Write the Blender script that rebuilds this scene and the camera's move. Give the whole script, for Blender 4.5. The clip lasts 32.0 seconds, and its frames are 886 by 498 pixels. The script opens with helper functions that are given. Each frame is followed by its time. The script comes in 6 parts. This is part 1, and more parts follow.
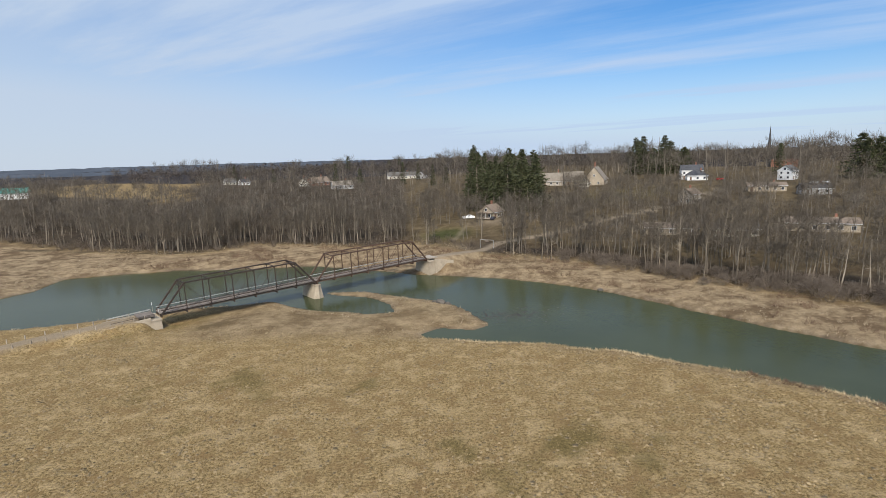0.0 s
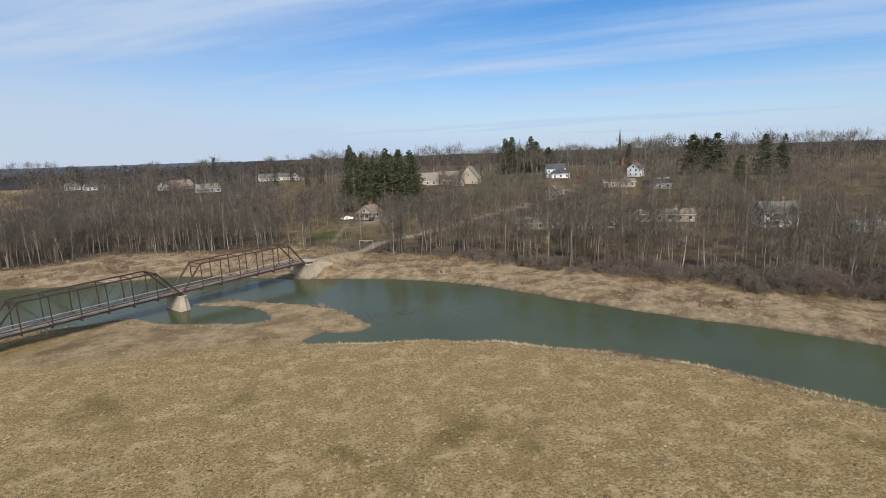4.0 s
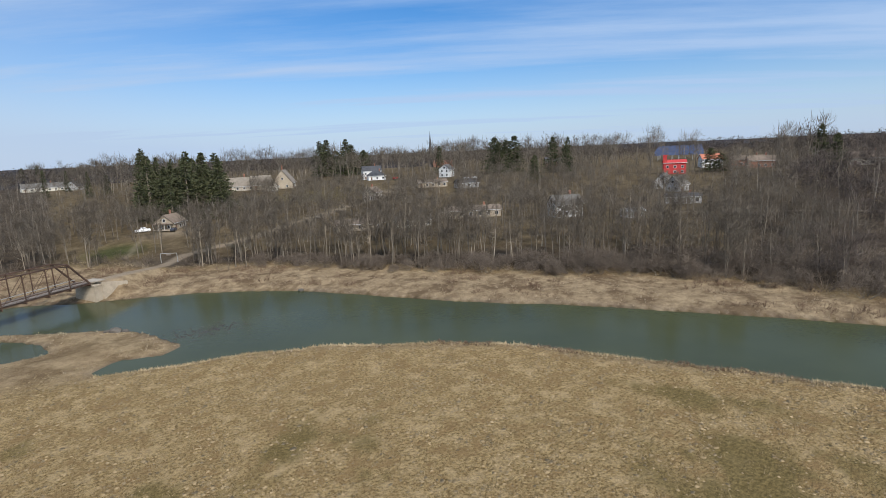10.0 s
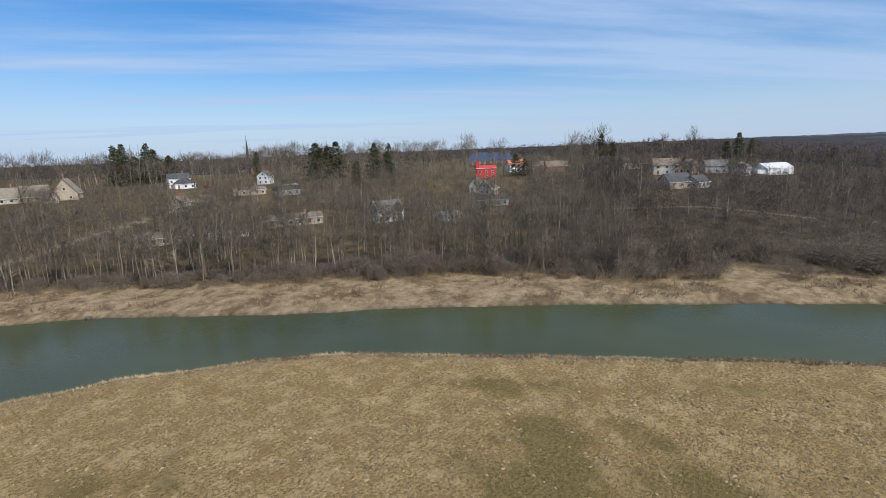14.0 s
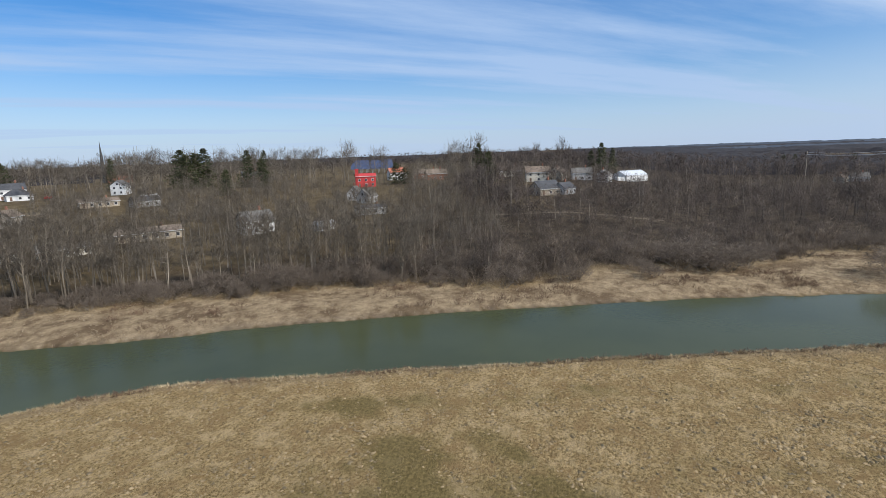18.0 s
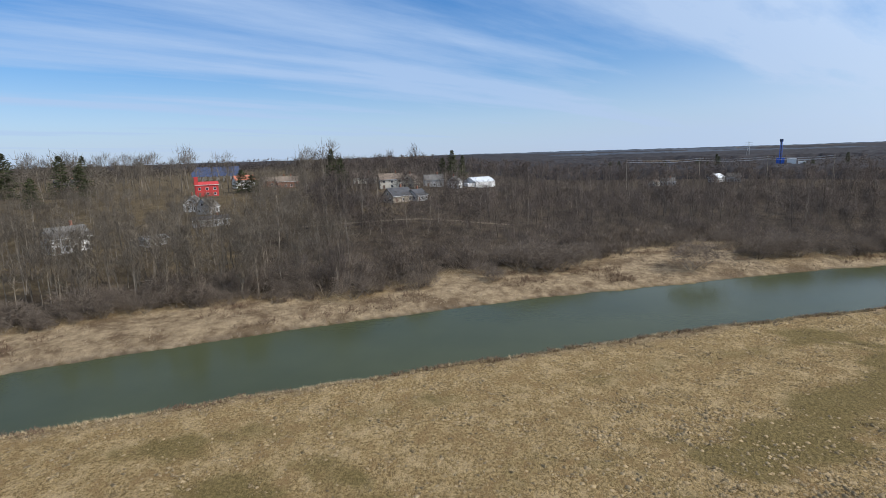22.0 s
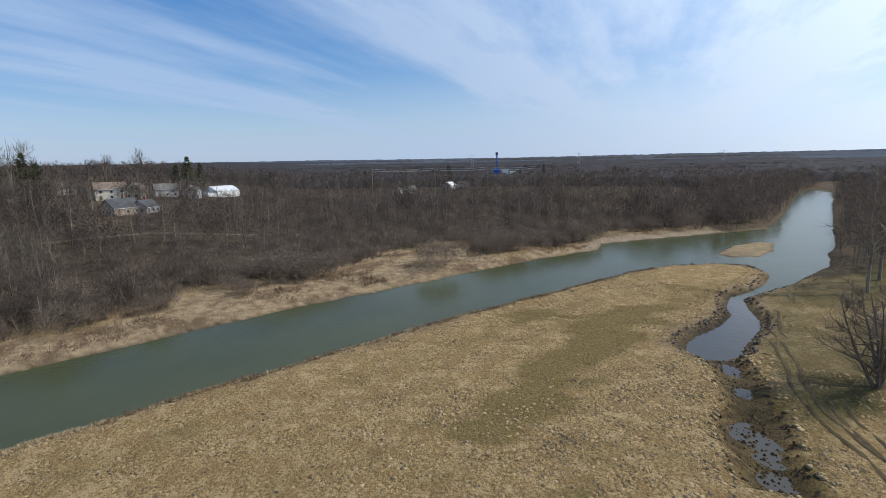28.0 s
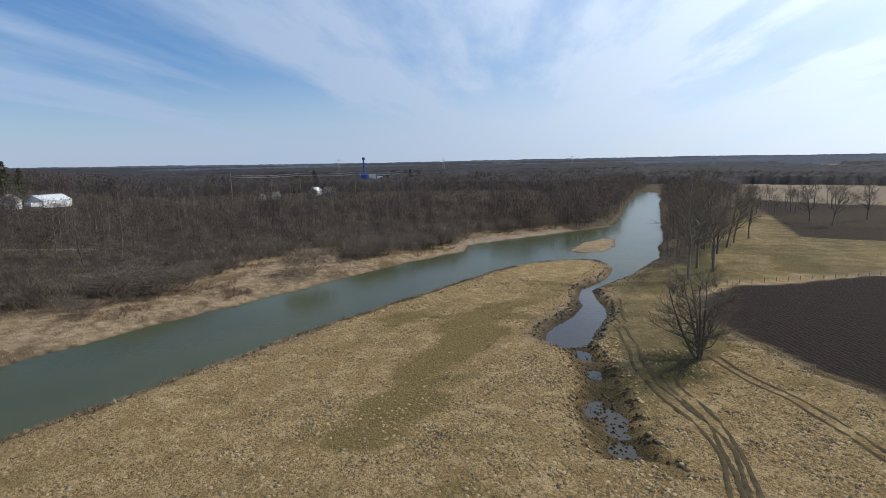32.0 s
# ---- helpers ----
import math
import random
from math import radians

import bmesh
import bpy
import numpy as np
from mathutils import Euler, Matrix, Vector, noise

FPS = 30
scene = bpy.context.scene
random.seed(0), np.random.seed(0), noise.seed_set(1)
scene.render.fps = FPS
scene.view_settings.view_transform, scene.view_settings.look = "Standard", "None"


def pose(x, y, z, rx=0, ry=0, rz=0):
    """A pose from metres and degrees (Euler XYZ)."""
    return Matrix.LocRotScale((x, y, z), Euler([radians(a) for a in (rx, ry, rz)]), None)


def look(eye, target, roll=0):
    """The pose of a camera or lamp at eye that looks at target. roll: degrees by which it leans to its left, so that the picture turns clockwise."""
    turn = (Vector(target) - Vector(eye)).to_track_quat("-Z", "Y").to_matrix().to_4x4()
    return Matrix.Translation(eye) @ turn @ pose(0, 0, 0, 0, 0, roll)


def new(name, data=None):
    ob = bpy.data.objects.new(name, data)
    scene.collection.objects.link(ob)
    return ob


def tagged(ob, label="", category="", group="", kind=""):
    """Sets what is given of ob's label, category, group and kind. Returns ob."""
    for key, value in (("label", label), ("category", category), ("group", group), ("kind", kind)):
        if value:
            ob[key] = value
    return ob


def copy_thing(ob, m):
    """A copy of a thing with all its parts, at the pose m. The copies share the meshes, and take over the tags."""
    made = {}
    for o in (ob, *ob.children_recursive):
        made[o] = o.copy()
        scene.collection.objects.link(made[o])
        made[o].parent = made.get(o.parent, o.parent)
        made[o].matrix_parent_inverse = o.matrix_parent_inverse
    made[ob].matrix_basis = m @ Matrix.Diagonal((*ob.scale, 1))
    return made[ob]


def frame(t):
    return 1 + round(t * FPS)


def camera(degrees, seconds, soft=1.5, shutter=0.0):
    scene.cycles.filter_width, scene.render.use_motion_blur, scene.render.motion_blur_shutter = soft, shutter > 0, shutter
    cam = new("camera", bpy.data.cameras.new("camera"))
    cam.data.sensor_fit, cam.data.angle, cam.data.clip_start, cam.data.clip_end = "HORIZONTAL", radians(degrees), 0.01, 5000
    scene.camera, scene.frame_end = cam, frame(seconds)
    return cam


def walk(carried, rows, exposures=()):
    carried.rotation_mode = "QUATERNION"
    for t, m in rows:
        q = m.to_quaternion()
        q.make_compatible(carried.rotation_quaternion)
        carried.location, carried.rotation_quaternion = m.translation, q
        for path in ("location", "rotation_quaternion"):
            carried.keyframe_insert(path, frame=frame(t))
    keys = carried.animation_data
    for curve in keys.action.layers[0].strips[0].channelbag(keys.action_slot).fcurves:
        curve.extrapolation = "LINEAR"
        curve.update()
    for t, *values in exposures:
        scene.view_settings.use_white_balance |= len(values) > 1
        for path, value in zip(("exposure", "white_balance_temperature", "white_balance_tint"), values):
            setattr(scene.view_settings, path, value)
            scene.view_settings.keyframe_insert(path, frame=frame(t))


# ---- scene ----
cam = camera(79.0, 32.0, 0.75)
PATH = [
    (0, look((0.00, 0.00, 35.00), (0.00, 98.61, 18.41), -1.68)),
    (0.5, look((0.01, -0.00, 35.00), (2.92, 98.55, 18.32), -1.68)),
    (1, look((0.02, -0.00, 35.00), (5.66, 98.42, 18.25), -1.69)),
    (1.5, look((0.03, 0.00, 34.98), (7.78, 98.28, 18.17), -1.71)),
    (2, look((0.01, 0.04, 34.96), (9.76, 98.13, 18.10), -1.75)),
    (2.5, look((0.01, 0.12, 34.95), (12.24, 97.92, 18.06), -1.79)),
    (3, look((0.04, 0.23, 34.89), (14.90, 97.65, 17.93), -1.83)),
    (3.5, look((0.10, 0.37, 34.79), (18.23, 97.22, 17.74), -1.89)),
    (4, look((0.17, 0.53, 34.63), (22.13, 96.57, 17.50), -1.95)),
    (4.5, look((0.23, 0.71, 34.44), (26.02, 95.78, 17.22), -2.00)),
    (5, look((0.27, 0.90, 34.23), (29.21, 95.05, 16.97), -2.06)),
    (5.5, look((0.30, 1.08, 34.03), (31.88, 94.38, 16.75), -2.14)),
    (6, look((0.32, 1.24, 33.86), (34.20, 93.72, 16.57), -2.22)),
    (6.5, look((0.34, 1.35, 33.73), (36.35, 93.02, 16.43), -2.29)),
    (7, look((0.35, 1.40, 33.68), (38.50, 92.20, 16.35), -2.34)),
    (7.5, look((0.35, 1.43, 33.65), (41.50, 90.89, 16.26), -2.38)),
    (8, look((0.35, 1.44, 33.63), (44.47, 89.47, 16.17), -2.42)),
    (8.5, look((0.34, 1.45, 33.60), (46.87, 88.21, 16.07), -2.44)),
    (9, look((0.34, 1.46, 33.58), (48.86, 87.11, 16.01), -2.44)),
    (9.5, look((0.33, 1.46, 33.57), (50.70, 86.04, 15.94), -2.47)),
    (10, look((0.35, 1.44, 33.54), (52.55, 84.89, 15.91), -2.46)),
    (10.5, look((0.39, 1.35, 33.54), (54.27, 83.73, 15.94), -2.43)),
    (11, look((0.49, 1.21, 33.56), (55.63, 82.76, 16.00), -2.43)),
    (11.5, look((0.67, 1.04, 33.59), (57.75, 81.25, 16.04), -2.42)),
    (12, look((0.94, 0.88, 33.60), (61.28, 78.66, 16.02), -2.39)),
    (12.5, look((1.26, 0.72, 33.62), (65.13, 75.62, 15.97), -2.37)),
    (13, look((1.64, 0.52, 33.65), (69.49, 71.81, 15.89), -2.34)),
    (13.5, look((2.04, 0.29, 33.67), (73.91, 67.49, 15.83), -2.31)),
    (14, look((2.52, 0.05, 33.66), (78.11, 63.02, 15.75), -2.30)),
    (14.5, look((3.06, -0.13, 33.63), (81.48, 59.29, 15.73), -2.28)),
    (15, look((3.62, -0.29, 33.58), (83.98, 56.50, 15.76), -2.21)),
    (15.5, look((4.21, -0.46, 33.51), (85.96, 54.35, 15.83), -2.12)),
    (16, look((4.86, -0.67, 33.45), (87.71, 52.50, 15.91), -2.05)),
    (16.5, look((5.59, -0.94, 33.41), (89.49, 50.60, 15.99), -2.01)),
    (17, look((6.43, -1.30, 33.39), (91.54, 48.27, 16.06), -2.00)),
    (17.5, look((7.34, -1.75, 33.38), (93.52, 45.95, 16.12), -2.02)),
    (18, look((8.25, -2.27, 33.40), (95.22, 43.99, 16.16), -2.09)),
    (18.5, look((9.15, -2.85, 33.45), (96.82, 42.08, 16.26), -2.18)),
    (19, look((9.98, -3.44, 33.54), (98.34, 40.14, 16.41), -2.24)),
    (19.5, look((10.69, -3.99, 33.65), (99.78, 38.09, 16.57), -2.23)),
    (20, look((11.21, -4.42, 33.75), (101.00, 36.17, 16.72), -2.19)),
    (20.5, look((11.51, -4.69, 33.80), (102.53, 33.07, 16.77), -2.14)),
    (21, look((11.63, -4.83, 33.80), (104.60, 27.83, 16.79), -2.06)),
    (21.5, look((11.66, -4.90, 33.78), (106.28, 22.65, 16.81), -1.98)),
    (22, look((11.68, -4.95, 33.77), (107.62, 17.57, 16.78), -1.88)),
    (22.5, look((11.75, -4.95, 33.78), (108.66, 12.87, 16.73), -1.80)),
    (23, look((11.86, -4.94, 33.76), (109.51, 8.13, 16.63), -1.72)),
    (23.5, look((11.99, -4.94, 33.70), (110.13, 3.81, 16.58), -1.62)),
    (24, look((12.10, -4.94, 33.62), (110.55, -0.79, 16.56), -1.54)),
    (24.5, look((12.16, -4.95, 33.54), (110.72, -4.79, 16.62), -1.47)),
    (25, look((12.15, -4.97, 33.48), (110.69, -7.71, 16.66), -1.42)),
    (25.5, look((12.13, -5.00, 33.40), (110.54, -10.84, 16.68), -1.38)),
    (26, look((12.13, -5.01, 33.32), (110.32, -14.06, 16.67), -1.33)),
    (26.5, look((12.15, -5.01, 33.24), (109.99, -17.34, 16.65), -1.28)),
    (27, look((12.18, -4.99, 33.16), (109.56, -20.63, 16.63), -1.20)),
    (27.5, look((12.21, -4.95, 33.11), (108.99, -23.93, 16.62), -1.13)),
    (28, look((12.21, -4.91, 33.09), (108.29, -27.18, 16.61), -1.10)),
    (28.5, look((12.14, -4.88, 33.08), (107.48, -30.18, 16.64), -1.06)),
    (29, look((12.07, -4.86, 33.08), (106.67, -32.83, 16.66), -1.00)),
    (29.5, look((12.02, -4.84, 33.05), (105.78, -35.52, 16.71), -0.96)),
    (30, look((11.96, -4.82, 33.03), (104.84, -38.13, 16.78), -0.94)),
    (30.5, look((11.89, -4.83, 33.02), (103.69, -41.02, 16.85), -0.94)),
    (31, look((11.84, -4.85, 33.02), (102.42, -44.03, 16.93), -0.98)),
    (31.5, look((11.79, -4.85, 33.03), (101.03, -47.03, 17.01), -1.02)),
    (32, look((11.74, -4.86, 33.04), (99.69, -49.68, 17.05), -1.04)),
]
walk(cam, PATH, [(0, -0.03, 6680, 11), (7, -0.10, 6480, 11), (14, -0.11, 6390, 11), (25, -0.16, 6350, 11), (29, -0.26, 6370, 11), (32, -0.36, 6420, 11)])

# ---- world and sun ----
SUN_UP, SUN_TURN = 43.0, 184.0  # degrees above the horizon; clockwise from +y
sun_way = Vector((math.sin(radians(SUN_TURN)) * math.cos(radians(SUN_UP)), math.cos(radians(SUN_TURN)) * math.cos(radians(SUN_UP)), math.sin(radians(SUN_UP))))
sun = new("sun", bpy.data.lights.new("sun", "SUN"))
sun.data.energy, sun.data.angle, sun.data.color = 5.0, radians(0.6), (1.0, 0.93, 0.82)
sun.matrix_world = look(sun_way * 50, (0, 0, 0))


class Nodes:
    """A small shorthand for node trees."""

    def __init__(self, tree):
        self.tree = tree
        tree.nodes.clear()

    def __call__(self, kind, *links, out=0, **values):
        node = self.tree.nodes.new(kind)
        for key, value in values.items():
            if key == "op":
                node.operation = value
            elif key == "blend":
                node.data_type, node.blend_type = "RGBA", value
            else:
                node.inputs[key.replace("_", " ")].default_value = value
        for slot, socket in links:
            if isinstance(socket, (int, float, tuple)):
                node.inputs[slot].default_value = socket
            else:
                self.tree.links.new(socket, node.inputs[slot])
        self.last = node
        return None if out is None else node.outputs[out]

    def math(self, op, a, b=0.0, c=None):
        return self("ShaderNodeMath", (0, a), (1, b), *(((2, c),) if c is not None else ()), op=op)

    def ramp(self, factor, *stops):
        node = self.tree.nodes.new("ShaderNodeValToRGB")
        self.tree.links.new(factor, node.inputs[0])
        bar = node.color_ramp.elements
        while len(bar) < len(stops):
            bar.new(0.5)
        for item, (at, shade) in zip(bar, stops):
            item.position = at
            item.color = (shade, shade, shade, 1) if isinstance(shade, (int, float)) else (*shade, 1)
        return node.outputs[0]

    def mix(self, factor, a, b, blend="MIX"):
        node = self.tree.nodes.new("ShaderNodeMix")
        node.data_type, node.blend_type = "RGBA", blend
        for slot, v in ((0, factor), (6, a), (7, b)):
            if isinstance(v, tuple):
                node.inputs[slot].default_value = (*v, 1) if len(v) == 3 else v
            elif isinstance(v, (int, float)):
                node.inputs[slot].default_value = v
            else:
                self.tree.links.new(v, node.inputs[slot])
        return node.outputs[2]

    def noise(self, where, size, detail=4.0, rough=0.55, out=0):
        return self("ShaderNodeTexNoise", ("Vector", where), Scale=size, Detail=detail, Roughness=rough, out=out)


world = bpy.data.worlds.new("sky")
scene.world = world
world.use_nodes = True
N = Nodes(world.node_tree)
sky = N("ShaderNodeTexSky")
sky.node.sky_type, sky.node.sun_disc = "NISHITA", False
sky.node.sun_elevation, sky.node.sun_rotation = radians(SUN_UP), radians(SUN_TURN)
sky.node.air_density, sky.node.dust_density, sky.node.ozone_density = 1.0, 0.25, 2.2
# high cirrus on a flat layer, drawn out along one wind direction
way = N("ShaderNodeTexCoord")
split = N("ShaderNodeSeparateXYZ", (0, way))
sx, sy, sz = N.last.outputs
rise = N.math("MAXIMUM", sz, 0.02)
lift = N.math("ADD", rise, 0.06)
px, py = N.math("DIVIDE", sx, lift), N.math("DIVIDE", sy, lift)
WIND = radians(124)
along = N.math("ADD", N.math("MULTIPLY", px, math.sin(WIND)), N.math("MULTIPLY", py, math.cos(WIND)))
across = N.math("SUBTRACT", N.math("MULTIPLY", px, math.cos(WIND)), N.math("MULTIPLY", py, math.sin(WIND)))
flat = N("ShaderNodeCombineXYZ", (0, N.math("MULTIPLY", along, 0.16)), (1, across), (2, 3.7))
bands = N.noise(flat, 0.85, 3.0, 0.5)
fine = N("ShaderNodeCombineXYZ", (0, N.math("MULTIPLY", along, 0.28)), (1, across), (2, 1.2))
wisps = N.noise(fine, 2.6, 7.0, 0.62)
veil = N.math("ADD", N.math("MULTIPLY", bands, 0.72), N.math("MULTIPLY", wisps, 0.26))
cover = N.ramp(veil, (0.335, 0.0), (0.465, 0.34), (0.61, 0.86))
low = N.ramp(rise, (0.0, 0.92), (0.05, 0.66), (0.15, 0.26), (0.45, 0.0))
cover = N.math("MAXIMUM", cover, low)
facing_sun = N("ShaderNodeVectorMath", (0, way), (1, tuple(sun_way)), op="DOT_PRODUCT", out=1)
glow = N.math("POWER", N.math("MAXIMUM", facing_sun, 0.0), 2.5)
lit = N.math("ADD", N.math("MULTIPLY", glow, 1.9), 0.86)
run = N.math("ADD", N.math("MULTIPLY", sx, math.sin(WIND)), N.math("MULTIPLY", sy, math.cos(WIND)))
veiled = N.math("MULTIPLY", N.math("POWER", N.math("MAXIMUM", N.math("MULTIPLY", run, -1.0), 0.0), 1.8), 0.6)
southward = N.math("ADD", N.math("MULTIPLY", sx, math.sin(radians(162))), N.math("MULTIPLY", sy, math.cos(radians(162))))
milky = N.math("MULTIPLY", N.math("POWER", N.math("MINIMUM", N.math("MAXIMUM", N.math("MULTIPLY", N.math("SUBTRACT", southward, 0.2), 1.5), 0.0), 1.0), 1.2), 0.5)
veiled = N.math("ADD", veiled, N.math("MULTIPLY", milky, N.ramp(veil, (0.34, 0.6), (0.58, 1.0))))
tone = N.mix(N.math("MINIMUM", N.math("ADD", N.math("ADD", N.math("MULTIPLY", low, 0.25), veiled), glow), 1.0), (4.75, 6.5, 9.3), (5.9, 6.8, 7.8))
white = N.mix(1.0, tone, N("ShaderNodeCombineXYZ", (0, lit), (1, lit), (2, lit)), "MULTIPLY")
deep = N.mix(1.0, N("ShaderNodeHueSaturation", ("Color", sky), Saturation=1.60, Value=1.0), (0.94, 0.97, 1.13), "MULTIPLY")
cover = N.math("MAXIMUM", cover, N.math("MULTIPLY", glow, 0.8))
cover = N.math("MINIMUM", N.math("ADD", cover, veiled), 0.95)
both = N.mix(cover, deep, white)
back_light = N("ShaderNodeBackground", (0, both), Strength=0.115)
N("ShaderNodeOutputWorld", (0, back_light), out=None)


# ---- materials ----
def material(name, first, second, size=1.0, rough=0.8, bump=0.3, metal=0.0, grain=8.0, spread=0.0, island=False, dirt=None, stretch=(1, 1, 1), spec=0.4, through_light=0.0):
    """Two colours mixed by a coarse and a fine noise in metres, with relief; spread varies the brightness from piece to piece."""
    m = bpy.data.materials.new(name)
    m.use_nodes = True
    n = Nodes(m.node_tree)
    where = n("ShaderNodeTexCoord", out=3)
    where = n("ShaderNodeMapping", (0, where), (3, tuple(stretch)))
    coarse, fine = n.noise(where, size, 3.0), n.noise(where, size * grain, 4.0, 0.65)
    both = n.math("ADD", n.math("MULTIPLY", coarse, 0.6), n.math("MULTIPLY", fine, 0.4))
    colour = n.mix(n.ramp(both, (0.36, 0.0), (0.64, 1.0)), first, second)
    if dirt:
        colour = n.mix(n.ramp(n.noise(where, size * 0.45, 5.0, 0.7), (0.5, 0.0), (0.7, 0.75)), colour, dirt)
    if spread:
        rnd = n("ShaderNodeNewGeometry", out=8) if island else n("ShaderNodeObjectInfo", out=5)
        colour = n.mix(1.0, colour, n.ramp(rnd, (0.0, 1 - spread), (1.0, 1 + spread)), "MULTIPLY")
    shader = n("ShaderNodeBsdfPrincipled", ("Base Color", colour), ("Normal", n("ShaderNodeBump", ("Height", fine), Strength=bump, Distance=0.05)), Roughness=rough, Metallic=metal)
    n.last.inputs["Specular IOR Level"].default_value = spec
    if through_light:  # fine twigs let a share of the light past
        shader = n("ShaderNodeMixShader", (0, through_light), (1, shader), (2, n("ShaderNodeBsdfTranslucent", (0, colour))))
    n("ShaderNodeOutputMaterial", (0, shader), out=None)
    return m


